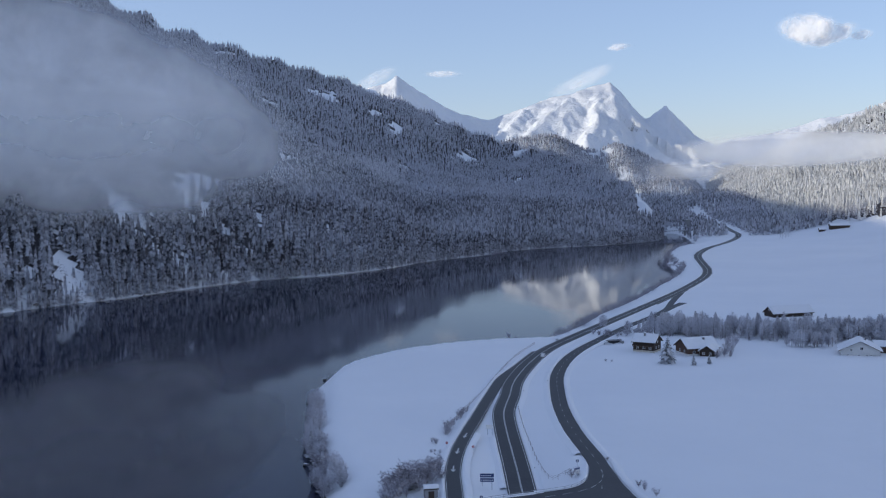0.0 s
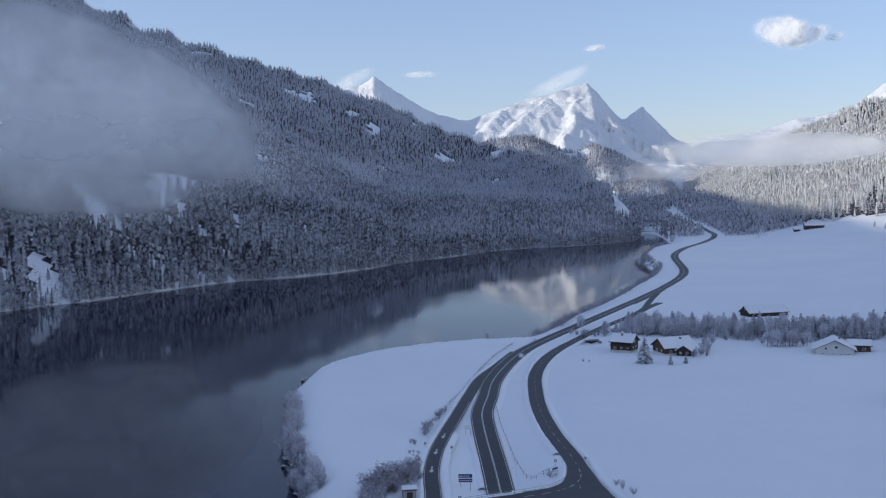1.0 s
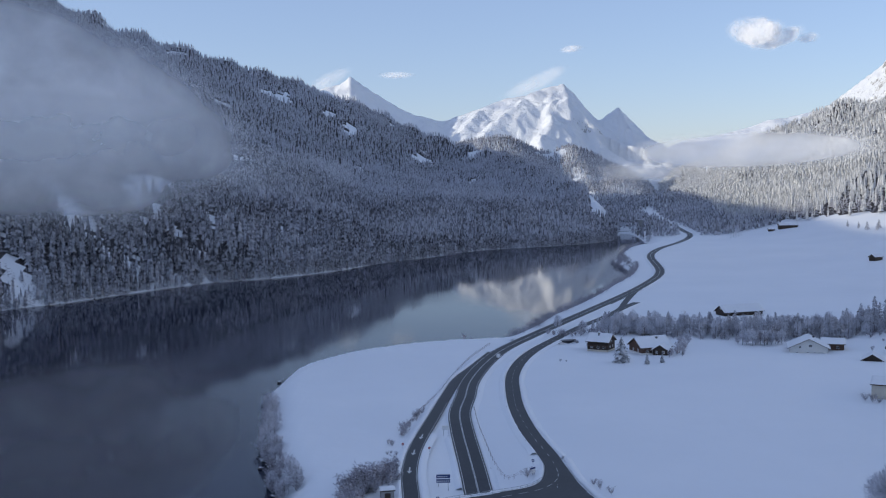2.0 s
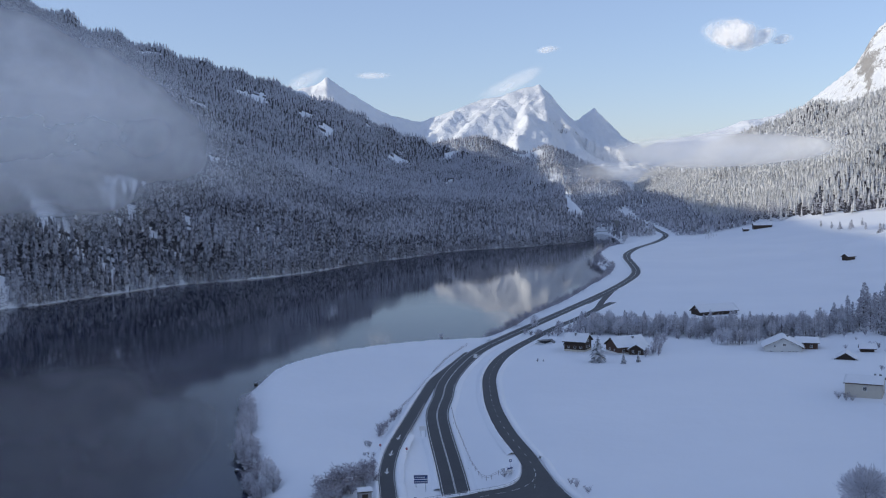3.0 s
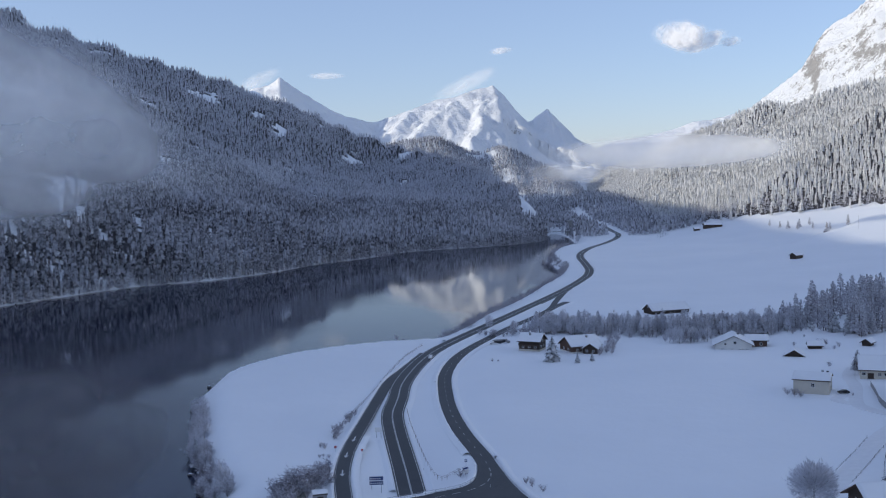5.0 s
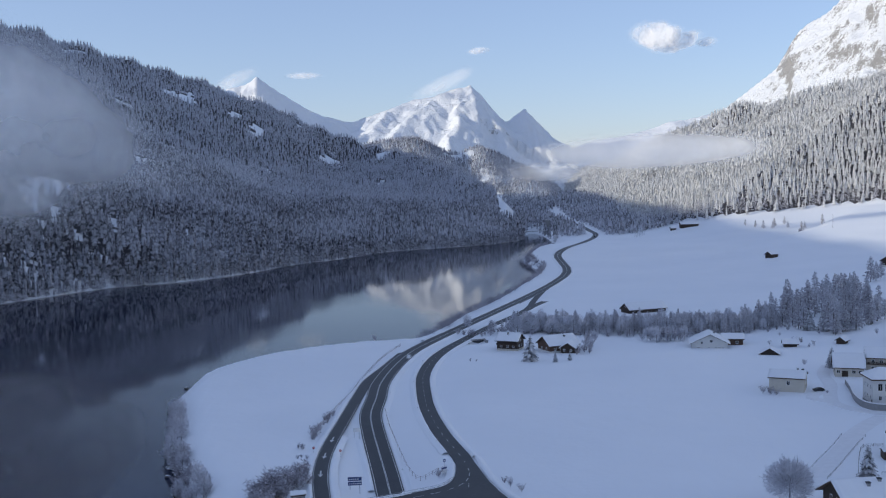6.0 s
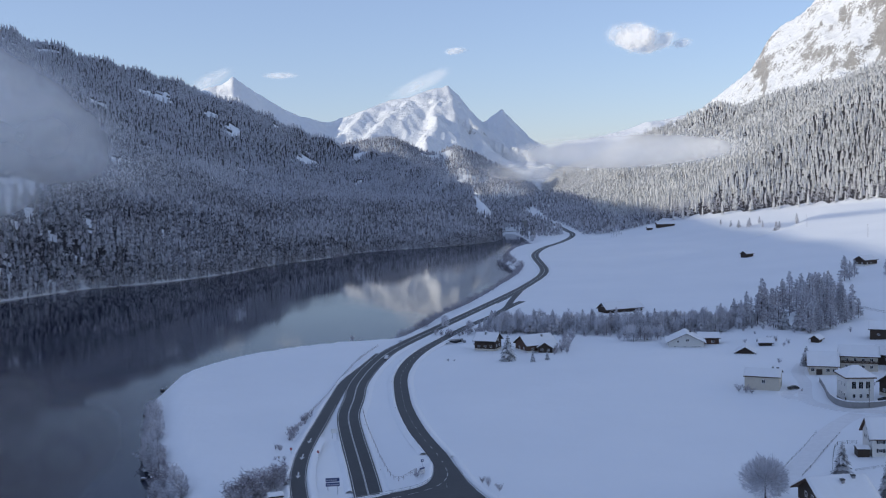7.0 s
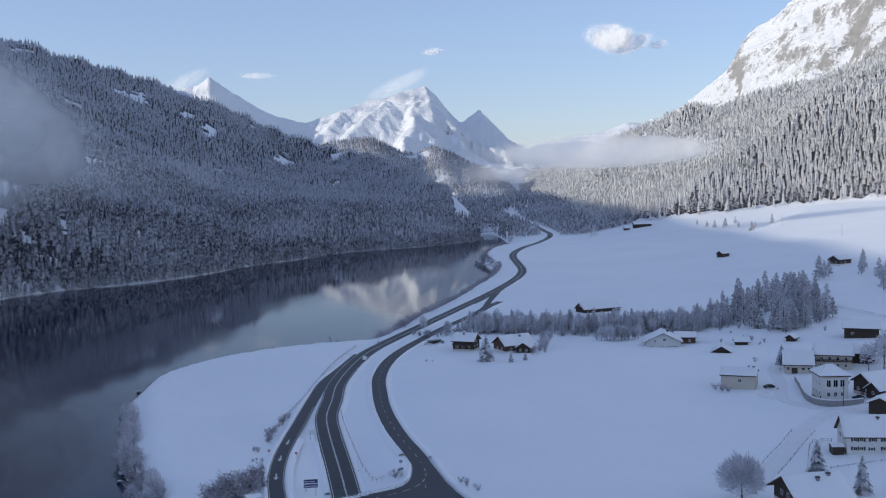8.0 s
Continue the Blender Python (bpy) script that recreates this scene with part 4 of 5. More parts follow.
gabled_house(102, 491, -33, 11, 9.5, 5.2, 3.0, "dark-stained timber chalet with snowy gable roof and chimney", wall=WOOD, plinth=CREAM, chimneys=[(-0.5, -1.6, 1.9)],
             windows=[("S", -3.2, 1.6, 1.3, 1.2), ("S", 0.2, 1.6, 1.3, 1.2), ("S", 3.4, 1.6, 1.3, 1.2), ("E", -1.9, 1.7, 1.2, 1.2), ("E", 1.7, 1.7, 1.2, 1.2), ("E", 0, 4.4, 1.6, 1.2)], balcony=("S", 2.9, 1.2))
gabled_house(124.5, 481, 14, 16, 13, 3.8, 3.8, "low brown timber house under a wide snowy roof", wall=WOOD_BROWN, plinth=PLASTER, chimneys=[(2.5, -2.0, 1.2)], windows=[("S", -5, 1.2, 1.4, 1.3), ("S", -1.5, 1.2, 1.4, 1.3), ("W", -2.5, 1.3, 1.3, 1.2), ("W", 2.2, 1.3, 1.3, 1.2)])
gabled_house(128.5, 473.5, 62, 8, 7, 2.8, 2.2, "small timber wing with snowy gable roof", wall=WOOD, windows=[("W", -1.6, 0.9, 1.2, 1.2), ("W", 1.6, 0.9, 1.2, 1.2)])
gabled_house(202, 474, 70, 15, 17.5, 4.4, 4.2, sink=1.6, label="large white plastered house with broad snowy gable", wall=PLASTER, over=1.2, windows=[("W", v, 1.0, 1.3, 1.3) for v in (-6.3, -4.6, -2.9)] + [("W", v, 1.0, 1.2, 1.3) for v in (0.6, 5.6)] + [("W", -0.6, 4.6, 1.5, 1.4), ("W", 4.0, 4.0, 1.1, 1.1)], chimneys=[(2, -2.5, 1.0)])
gabled_house(216, 477.5, -20, 10, 8, 3.4, 1.8, "white annexe with brown boarded end and snowy roof", wall=WOOD_BROWN, windows=[("S", -2, 0.9, 1.4, 1.3), ("S", 2, 0.9, 1.4, 1.3)])
gabled_house(217, 615, 13, 27, 11, 2.6, 3.6, "long dark timber barn with a snowy roof", wall=WOOD, name="barn", category="barn", windows=[("S", -10, 1.6, 1.8, 1.1), ("S", -5, 1.6, 1.8, 1.1), ("W", 0, 3.8, 1.6, 1.4)], door=("W", 0, 3.2, 3.0))
gabled_house(188.5, 365, -33, 13.2, 12, 5.2, 1.9, "plain pale plastered workshop under a shallow snowy roof", wall=CREAM, over=0.5, windows=[("S", 0.6, 2.6, 1.4, 1.6), ("E", -1.5, 2.6, 1.2, 1.3)], chimneys=[(3.5, 1.5, 1.5), (5.5, 0.5, 0.9)], door=("E", 2.2, 1.1, 2.1))
gabled_house(207, 330.5, -13, 9.6, 11, 10.2, 2.8, "white three-storey villa with hipped snowy roof", wall=PLASTER, plinth=STONE, hip=3.6, over=0.8, name="villa", windows=[("S", u, 5.6, 1.7, 2.8) for u in (-2.3, 0.2, 2.7)] + [("S", u, 2.2, 1.2, 1.6) for u in (-2.3, 0.2, 2.7)] + [("W", v, z, 1.1, 1.6) for v in (-3, 0, 3) for z in (2.2, 5.9)], door=("W", -4.3, 1.1, 2.2))
gabled_house(223.2, 380.5, -26, 11, 11.5, 4.0, 4.4, "cream plastered house with a big snowy roof", wall=CREAM, windows=[("S", -4.2, 1.2, 1.5, 1.4), ("S", 4.2, 1.2, 1.5, 1.4), ("S", 1.8, 1.2, 1.5, 1.4), ("W", 0, 1.4, 1.3, 1.3), ("W", 0, 4.8, 1.3, 1.2)], door=("S", -1.6, 2.4, 2.3), gable=WOOD)
gabled_house(239, 379, -30, 14.5, 10.5, 6.6, 3.2, "cream house with brown timber upper storey and snowy roof", wall=CREAM, gable=WOOD, windows=[("S", u, z, 1.3, 1.4) for u in (-4.8, -1.6, 1.6, 4.8) for z in (1.3, 4.2)], balcony=("S", 3.6, 1.1))
gabled_house(256, 384, -48, 9, 9, 4.5, 2.8, "dark timber barn with snowy roof behind the houses", wall=WOOD, name="barn", category="barn", door=("W", 0, 3, 3))
gabled_house(226.5, 332, 12, 12, 8.5, 5.0, 2.8, "weathered dark timber chalet with snowy roof", wall=WOOD, plinth=CREAM, windows=[("W", -2, 1.4, 1.1, 1.1), ("W", 2, 1.4, 1.1, 1.1), ("S", -3.5, 1.5, 1.2, 1.2), ("S", 0.5, 1.5, 1.2, 1.2)], door=("W", 0, 1.6, 2.1))
gabled_house(224.5, 324.5, 14, 9, 6, 3.6, 2.2, "lean dark timber stall with snowy roof", wall=WOOD, name="stall", category="barn", windows=[("W", 0, 1.5, 1.1, 1.1)])
gabled_house(211, 303, 38, 10, 8, 4.6, 1.8, "dark timber shed with a thick snowy roof", wall=WOOD, name="shed", category="shed", door=("W", 0, 2.6, 2.6))
gabled_house(182, 268.5, -18, 17, 10.5, 5.6, 4.6, "white two-storey farmhouse with dark shutters and snowy roof", wall=PLASTER, shutters=True, windows=[("S", u, z, 1.25, 1.2) for u in (-6.0, -4.2, 2.6, 4.6) for z in (0.9, 3.6)] + [("S", -0.8, 3.6, 1.2, 1.2), ("S", -1.2, 0.9, 1.0, 1.0), ("W", -2, 3.6, 1.0, 1.2), ("W", 2, 3.6, 1.0, 1.2), ("W", 0, 6.4, 1.0, 1.1)], chimneys=[(1.6, -1.2, 0.9)], gable=None)
gabled_house(170.5, 268.5, -18, 3.4, 4.2, 2.2, 0.5, "small dark lean-to stack beside the farmhouse", wall=WOOD, name="wood_store", category="shed", snow=0.3, over=0.2)
gabled_house(134.5, 223.2, -2, 13, 13, 6.0, 3.8, "brown timber chalet with a wide snowy roof", wall=CREAM, gable=WOOD, over=1.5, windows=[("W", v, z, 1.3, 1.4) for v in (-4, -0.8, 2.4) for z in (1.2, 4.4)], chimneys=[(0.5, -2.4, 1.3), (4.0, -1.2, 1.1)])
gabled_house(214, 432, 62, 7.5, 8.0, 1.4, 2.4, "small dark timber barn deep in the snow", wall=WOOD, name="barn", category="barn", sink=0.6)
gabled_house(295, 443, -34, 16, 10, 5.0, 3.0, "dark timber barn with a snowy roof on the slope", wall=WOOD, name="barn", category="barn", windows=[("S", -4, 1.6, 1.4, 1.0)], door=("S", 2, 3, 3))
gabled_house(449, 902, 24, 10, 7, 3.6, 2.2, "lone dark hay hut on the snowy field", wall=WOOD, name="hut", category="hut", door=("S", -3, 2.4, 2.4))
gabled_house(474, 742, 22, 16, 10, 4.6, 3.0, "timber house with snowy roof on the upper slope", wall=WOOD, plinth=PLASTER, windows=[("W", -2.2, 1.4, 1.3, 1.2), ("W", 2.2, 1.4, 1.3, 1.2), ("S", -5, 1.4, 1.3, 1.2), ("S", 0, 1.4, 1.3, 1.2)])
gabled_house(284, 580, -12, 9, 5, 2.6, 0.9, "open dark field shelter with snow on its roof", wall=WOOD, name="shelter", category="shed", door=("S", 0, 6, 2.2))
gabled_house(566, 1400, -8, 26, 11, 4.2, 3.2, "long weathered barn at the forest edge", wall=WOOD, name="barn", category="barn")
gabled_house(540, 1396, -8, 8, 6, 3.0, 2.0, "small weathered hut at the forest edge", wall=WOOD, name="hut", category="hut")
gabled_house(236, 455, -20, 6, 4, 2.0, 1.4, "small garden shed with snowy roof", wall=WOOD, name="shed", category="shed")
gabled_house(262, 452, 40, 5, 4, 2.0, 1.4, "small garden shed half buried in snow", wall=WOOD, name="shed", category="shed")
for k, (x, y) in enumerate(((418, 2200), (432, 2230), (446, 2190), (452, 2260), (436, 2290))):
    gabled_house(x, y, 20 + 35 * k, 13, 9, 5.0, 3.2, "distant white house with snowy roof in a clearing", wall=PLASTER if k % 2 else WOOD_BROWN)
gabled_house(-4.6, 266, 8, 3.6, 3.0, 2.6, 0.4, "small service hut with a snowy roof by the slip road", wall=STONE, name="service_hut", category="hut", over=0.3, snow=0.35, door=("S", 0, 1.6, 2.0))
# ---- roadside and village details ----
def board(e, name, w, h, z, mat, thick=0.12, y=0.0):
    bm = bmesh.new()
    box(bm, -w / 2, w / 2, y - thick / 2, y + thick / 2, z, z + h)
    return part(name, bm, mat, e)


def post(e, name, x, y, h, r, mat=STEEL):
    bm = bmesh.new()
    tube(bm, (x, y, -0.5), (x, y, h), r, r, 6)
    return part(name, bm, mat, e)


# direction board between slip road and highway
e = thing("direction_board", 11.6, 281.0, z_at(11.6, 281.0), -4, "blue two-panel highway direction board on steel posts", "road sign")
for x in (-1.4, 1.4):
    post(e, "post", x, 0.12, 4.2, 0.08)
for z, n in ((2.0, 6), (3.35, 5)):
    b = board(e, "panel", 4.0, 1.1, z, SIGN_BLUE)
    for k in range(n):
        bm = bmesh.new()
        box(bm, -1.75 + k * 0.62, -1.75 + k * 0.62 + 0.42, -0.085, -0.065, z + 0.35, z + 0.62)
        part("text_bar", bm, SIGN_WHITE, b)
    bm = bmesh.new()
    box(bm, -2.0, 2.0, -0.2, 0.2, z + 1.11, z + 1.24)
    part("snow_cap", bm, ROOF_SNOW, b)
# second board, pale, at the nose of the slip road
e = thing("exit_board", 15.2, 338, z_at(15.2, 338), -6, "snow-plastered exit board on two posts", "road sign")
for x in (-0.8, 0.8):
    post(e, "post", x, 0.1, 3.4, 0.06)
board(e, "panel", 2.6, 1.5, 2.2, SIGN_WHITE)
# small signs
def small_sign(x, y, kind, label):
    e = thing("traffic_sign", x, y, z_at(x, y), -3, label, "road sign")
    post(e, "post", 0, 0.06, 2.6, 0.04)
    bm = bmesh.new()
    if kind == "round":
        tube(bm, (0, -0.03, 2.2), (0, 0.03, 2.2), 0.42, 0.42, 14)
    else:
        box(bm, -0.4, 0.4, -0.03, 0.03, 1.9, 2.7)
    part("plate", bm, SIGN_RED if kind == "round" else SIGN_BLUE, e)
    bm = bmesh.new()
    if kind == "round":
        box(bm, -0.28, 0.28, -0.05, -0.032, 2.13, 2.27)
    else:
        box(bm, -0.2, 0.2, -0.05, -0.032, 2.1, 2.5)
    part("symbol_bar", bm, SIGN_WHITE, e)


small_sign(0.1, 315, "round", "red round no-entry sign beside the slip road")
small_sign(-1.9, 296, "square", "dark square sign beside the slip road")
small_sign(8.6, 312, "round", "red round sign on the snow island")
small_sign(9.2, 262, "square", "dark square sign on the snow island")
small_sign(39.3, 291, "square", "small dark sign at the junction corner")
e = thing("junction_board", 38.2, 283.5, z_at(38.2, 283.5), 32, "three stacked white direction plates at the junction", "road sign")
for x in (-0.7, 0.7):
    post(e, "post", x, 0.1, 2.6, 0.05)
for z in (0.9, 1.5, 2.1):
    board(e, "plate", 1.9, 0.42, z, SIGN_WHITE if z < 2 else SIGN_BLUE)


def marker_posts(line, off, s0, s1, gap):
    for k in range(int((s1 - s0) / gap)):
        p = piece_of(line, s0 + k * gap, s0 + k * gap + 3)
        d = p[-1] - p[0]
        d /= np.linalg.norm(d[:2])
        x, y, z = p[0][0] + d[1] * off, p[0][1] - d[0] * off, p[0][2]
        e = thing("marker_post", x, y, z, 0, "slim white roadside marker post with dark band", "marker post", "roadside marker posts")
        post(e, "post", 0, 0, 1.1, 0.07, SIGN_WHITE)
        bm = bmesh.new()
        tube(bm, (0, 0, 0.78), (0, 0, 0.96), 0.078, 0.078, 6)
        part("band", bm, DARK, e)


marker_posts(MAIN_ROAD, 5.4, 180, 900, 50)
marker_posts(SIDE_ROAD, -4.0, 60, 330, 50)


def fence(points, gap, height, mat, rails, label, post_r=0.05):
    """A fence along a line: each post and each rail a part."""
    line = catmull([(x, y) for x, y in points], gap)
    x0, y0 = line[0][:2]
    e = thing("fence", x0, y0, 0, 0, label, "fence")
    tops = []
    for x, y in line[:, :2]:
        z = z_at(x, y)
        tops.append((x - x0, y - y0, z))
        bm = bmesh.new()
        tube(bm, (x - x0, y - y0, z - 0.4), (x - x0, y - y0, z + height), post_r, post_r, 5)
        part("post", bm, mat, e)
    for h in rails:
        bm = bmesh.new()
        for a, b in zip(tops[:-1], tops[1:]):
            tube(bm, (a[0], a[1], a[2] + h), (b[0], b[1], b[2] + h), post_r * 0.55, post_r * 0.55, 4)
        part("rail", bm, mat, e)
    return e


fence([(27.8, 372), (27.5, 350), (28.2, 325), (29, 305), (30.5, 291), (33, 287), (37, 287.5)], 4.5, 1.4, FENCE_WOOD, (1.3, 0.8), "thin wooden post fence beside the highway")
fence([(48, 520), (38, 494), (30, 466), (22, 432), (16, 404), (10, 382), (4, 358), (1, 344)], 3.0, 1.25, FENCE_WOOD, (1.15, 0.85, 0.55, 0.25), "reddish wooden snow fence along the meadow edge")
fence([(138.0, 258.0), (149, 271), (160, 283), (171.4, 296)], 5, 0.75, WOOD, (0.65, 0.3), "dark low fence along the village lane")
fence([(143.5, 255), (154, 266.5), (166, 280), (177.4, 292)], 5, 0.75, WOOD, (0.65, 0.3), "dark low fence along the village lane")
fence([(154, 257), (162, 270), (170, 281), (176, 280)], 3.5, 1.1, WOOD, (1.0, 0.6, 0.25), "dark garden fence in the snow")
fence([(160, 255), (170, 255.5), (186, 256)], 3.0, 0.8, WOOD, (0.7, 0.4), "dark garden fence in the snow")
fence([(343, 554), (342, 525), (340, 489), (336, 455)], 6, 1.5, DARK, (1.4, 1.0, 0.5, 0.2), "dark rail along the terrace above the village")


# village lanes, driven flat
for label, pts, half in (("packed snow lane between low fences", [(131, 246), (141, 257), (152, 269), (164, 282), (175, 295), (186, 305), (197, 313)], 3.0),
                         ("packed snow street through the village", [(240, 300), (218, 308), (203, 314), (195, 322), (192, 336), (198, 350), (207, 366), (214, 384), (224, 398)], 2.6),
                         ("packed snow yard track beside the workshop", [(193, 338), (189, 347), (196, 355)], 2.4)):
    line = catmull([(x, y, z_at(x, y)) for x, y in pts], 2.5)
    line[:, 2] = on_ground(line[:, 0], line[:, 1])
    tagged(ribbon("lane", line, -half, half, 0.12, PACKED, 0.5), label, "lane", kind="structure")


def low_wall(points, height, thick, mat, label, snow=True):
    line = catmull([(x, y, z_at(x, y)) for x, y in points], 1.5)
    line[:, 2] = np.max(line[:, 2])
    ob = ribbon("retaining_wall", line, -thick / 2, thick / 2, height, mat, height + 2.5)
    tagged(ob, label, "wall")
    if snow:
        cap = ribbon("snow_cap", line, -thick / 2 - 0.04, thick / 2 + 0.04, height + 0.22, ROOF_SNOW, 0.22)
        cap.parent = ob


low_wall([(213, 365), (207, 351), (201, 338), (198, 328), (199, 322), (203, 319.5), (209, 319), (214, 320)], 1.7, 0.5, STONE, "curved grey concrete retaining wall round the villa garden")


# ---- overpass over the highway ----
e = thing("overpass_railing", 0, 0, 0, 0, "snow-capped steel railing of the overpass", "railing")
edge = piece_of(JUNCTION, 14, 66)
dd = np.gradient(edge[:, :2], axis=0)
dd /= np.linalg.norm(dd, axis=1)[:, None]
north = edge + np.concatenate([np.stack([-dd[:, 1], dd[:, 0]], 1) * 3.9, np.full((len(edge), 1), 0.0)], 1)
for p in north[::1]:
    bm = bmesh.new()
    tube(bm, (p[0], p[1], p[2] - 0.2), (p[0], p[1], p[2] + 1.1), 0.05, 0.05, 5)
    part("post", bm, STEEL, e)
for h in (0.5, 1.05):
    bm = bmesh.new()
    for a, b in zip(north[:-1], north[1:]):
        tube(bm, (a[0], a[1], a[2] + h), (b[0], b[1], b[2] + h), 0.05, 0.05, 5)
    part("rail", bm, STEEL, e)
for s, x in ((-1, 14.4), (1, 29.5)):
    e = thing("bridge_abutment", x, 258.5 + (x - 14) * 0.36, -5.6, 20, "grey concrete abutment under the overpass", "bridge")
    bm = bmesh.new()
    box(bm, -0.7, 0.7, -5, 4.4, -1, 5.1)
    part("wall", bm, STONE, e)

# ---- underpass of the stream beneath the side road ----
e = thing("culvert", 90.3, 529.3, -0.75, 16, "dark concrete stream culvert under the side road", "culvert")
for name, b in (("wing_wall", (-6.2, -5.2, -3.5, 0.8, -3, 0.9)), ("wing_wall", (5.2, 6.2, -3.5, 0.8, -3, 0.6)), ("lintel", (-6.2, 6.2, -0.3, 0.8, 0.55, 1.15))):
    bm = bmesh.new()
    box(bm, *b)
    part(name, bm, STONE, e)
# dark plate stands in for the shade inside the culvert mouth
bm = bmesh.new()
box(bm, -5.2, 5.2, 0.2, 0.5, -3, 0.55)
part("opening", bm, DARK, e)


# ---- vehicles ----
def car(x, y, turn, mat, label, tall=1.45, long=4.4, lift=0.0):
    e = thing("car", x, y, z_at(x, y) + lift, turn, label, "car")
    h = long / 2
    bm = bmesh.new()
    prism(bm, [(-h, 0.35), (h, 0.35), (h, 0.75), (h * 0.93, 0.9), (h * 0.45, 0.98), (h * 0.18, tall - 0.03), (0, tall), (-h * 0.55, tall - 0.02), (-h * 0.88, 1.0), (-h, 0.85)], -0.88, 0.88)
    bmesh.ops.bevel(bm, geom=list(bm.edges), offset=0.06, segments=2, affect="EDGES")
    part("body", bm, mat, e, "", True)
    bm = bmesh.new()
    prism(bm, [(h * 0.41, 1.0), (h * 0.17, tall - 0.1), (-h * 0.5, tall - 0.1), (-h * 0.8, 1.0)], -0.895, 0.895)
    part("side_window", bm, GLASS, e)
    for sx in (-0.78, 0.78):
        for sy in (-h * 0.6, h * 0.62):
            bm = bmesh.new()
            tube(bm, (sx - 0.11, sy, 0.32), (sx + 0.11, sy, 0.32), 0.32, 0.32, 14)
            w = part("wheel", bm, RUBBER, e)
            bm = bmesh.new()
            tube(bm, (sx - 0.12, sy, 0.32), (sx + 0.12, sy, 0.32), 0.19, 0.19, 10)
            part("rim", bm, STEEL, w)
    return e


car(48.8, 481.5, -20, CAR_WHITE, "white van driving on the cleared highway", 1.95, 5.0, 0.35)
car(197.0, 357.0, 78, CAR_DARK, "dark parked car beside the workshop")
car(215.5, 325.5, 66, CAR_DARK, "dark parked car beside the villa")
car(432, 1437, -20, CAR_DARK, "dark car on the distant highway", 1.5, 4.6, 0.35)
car(36, 247, -70, CAR_WHITE, "white car at the junction", 1.5, 4.4, 0.2)


# ---- poles, pylons and the far bridge ----
def pylon(x, y, h, label):
    e = thing("power_pylon", x, y, z_at(x, y), 20, label, "pylon")
    for sx in (-1, 1):
        for sy in (-1, 1):
            bm = bmesh.new()
            tube(bm, (sx * h * 0.11, sy * h * 0.11, -0.5), (sx * 0.25, sy * 0.25, h), 0.12, 0.07, 4)
            part("leg", bm, STEEL, e)
    for k in range(7):
        z0, z1 = h * k / 7.0, h * (k + 1) / 7.0
        a, b = h * 0.11 * (1 - z0 / h) + 0.25, h * 0.11 * (1 - z1 / h) + 0.25
        bm = bmesh.new()
        for s in (-1, 1):
            tube(bm, (-a, s * a, z0), (b, s * b, z1), 0.06, 0.06, 4)
            tube(bm, (s * a, -a, z0), (s * b, b, z1), 0.06, 0.06, 4)
        part("brace", bm, STEEL, e)
    for z in (0.72, 0.88):
        bm = bmesh.new()
        tube(bm, (-h * 0.17, 0, h * z), (h * 0.17, 0, h * z), 0.1, 0.1, 4)
        part("cross_arm", bm, STEEL, e)


pylon(476, 1372, 26, "grey lattice power pylon on the snowy field")
pylon(492, 1395, 26, "grey lattice power pylon on the snowy field")
for x, y, h in ((636, 1119, 16), (594, 926, 14), (205, 318.5, 7)):
    e = thing("pole", x, y, z_at(x, y), 0, "slim pole standing in the snow", "pole")
    post(e, "shaft", 0, 0, h, 0.11, WOOD)
    bm = bmesh.new()
    tube(bm, (-0.6, 0, h - 0.4), (0.6, 0, h - 0.4), 0.06, 0.06, 4)
    part("cross_arm", bm, WOOD, e)

e = thing("footbridge", 380, 1642, 4, 22, "snow-covered bridge over the lake inlet", "bridge")
bm = bmesh.new()
box(bm, -34, 34, -2, 2, 0, 0.8)
part("deck", bm, STONE, e)
bm = bmesh.new()
box(bm, -34, 34, -2.05, 2.05, 0.81, 1.1)
part("deck_snow", bm, ROOF_SNOW, e)
for x in (-31, 31):
    bm = bmesh.new()
    box(bm, x - 1, x + 1, -1.8, 1.8, -13, 0)
    part("pier", bm, STONE, e)
e = thing("intake_tower", 418, 1675, 0, 12, "grey concrete intake tower beside the inlet", "tower")
bm = bmesh.new()
box(bm, -3, 3, -3, 3, -8, 22)
part("shaft", bm, STONE, e)
bm = bmesh.new()
box(bm, -3.3, 3.3, -3.3, 3.3, 22.01, 22.6)
part("roof_snow", bm, ROOF_SNOW, e)


# ---- boulders along the meadow's rim ----
def boulder(seed, size):
    r = random.Random(seed)
    bm = bmesh.new()
    bmesh.ops.create_icosphere(bm, subdivisions=2, radius=1.0)
    for v in bm.verts:
        k = 1 + 0.22 * noise.noise(v.co * 1.6 + Vector((seed, 0, 0))) + r.uniform(-0.04, 0.04)
        v.co = Vector((v.co.x * k, v.co.y * k * 0.8, v.co.z * k * 0.62)) * size
    me = bpy.data.meshes.new("boulder")
    bm.to_mesh(me)
    bm.free()
    me.materials.append(ROCK)
    return me


def rock_with_snow(nodes, link, bsdf):
    v = coords(nodes, link)
    fac = maths(nodes, link, "ADD", up_facing(nodes, link), maths(nodes, link, "MULTIPLY", noise_tex(nodes, link, v, 2.0, 4), 0.5))
    stone = mix(nodes, link, noise_tex(nodes, link, v, 1.2, 6), (0.05, 0.046, 0.042), (0.16, 0.15, 0.14))
    link(mix(nodes, link, ramp(nodes, link, fac, [(0.85, (0, 0, 0)), (1.0, (1, 1, 1))]), stone, (0.85, 0.86, 0.87)), bsdf.inputs["Base Color"])
    bsdf.inputs["Roughness"].default_value = 0.85


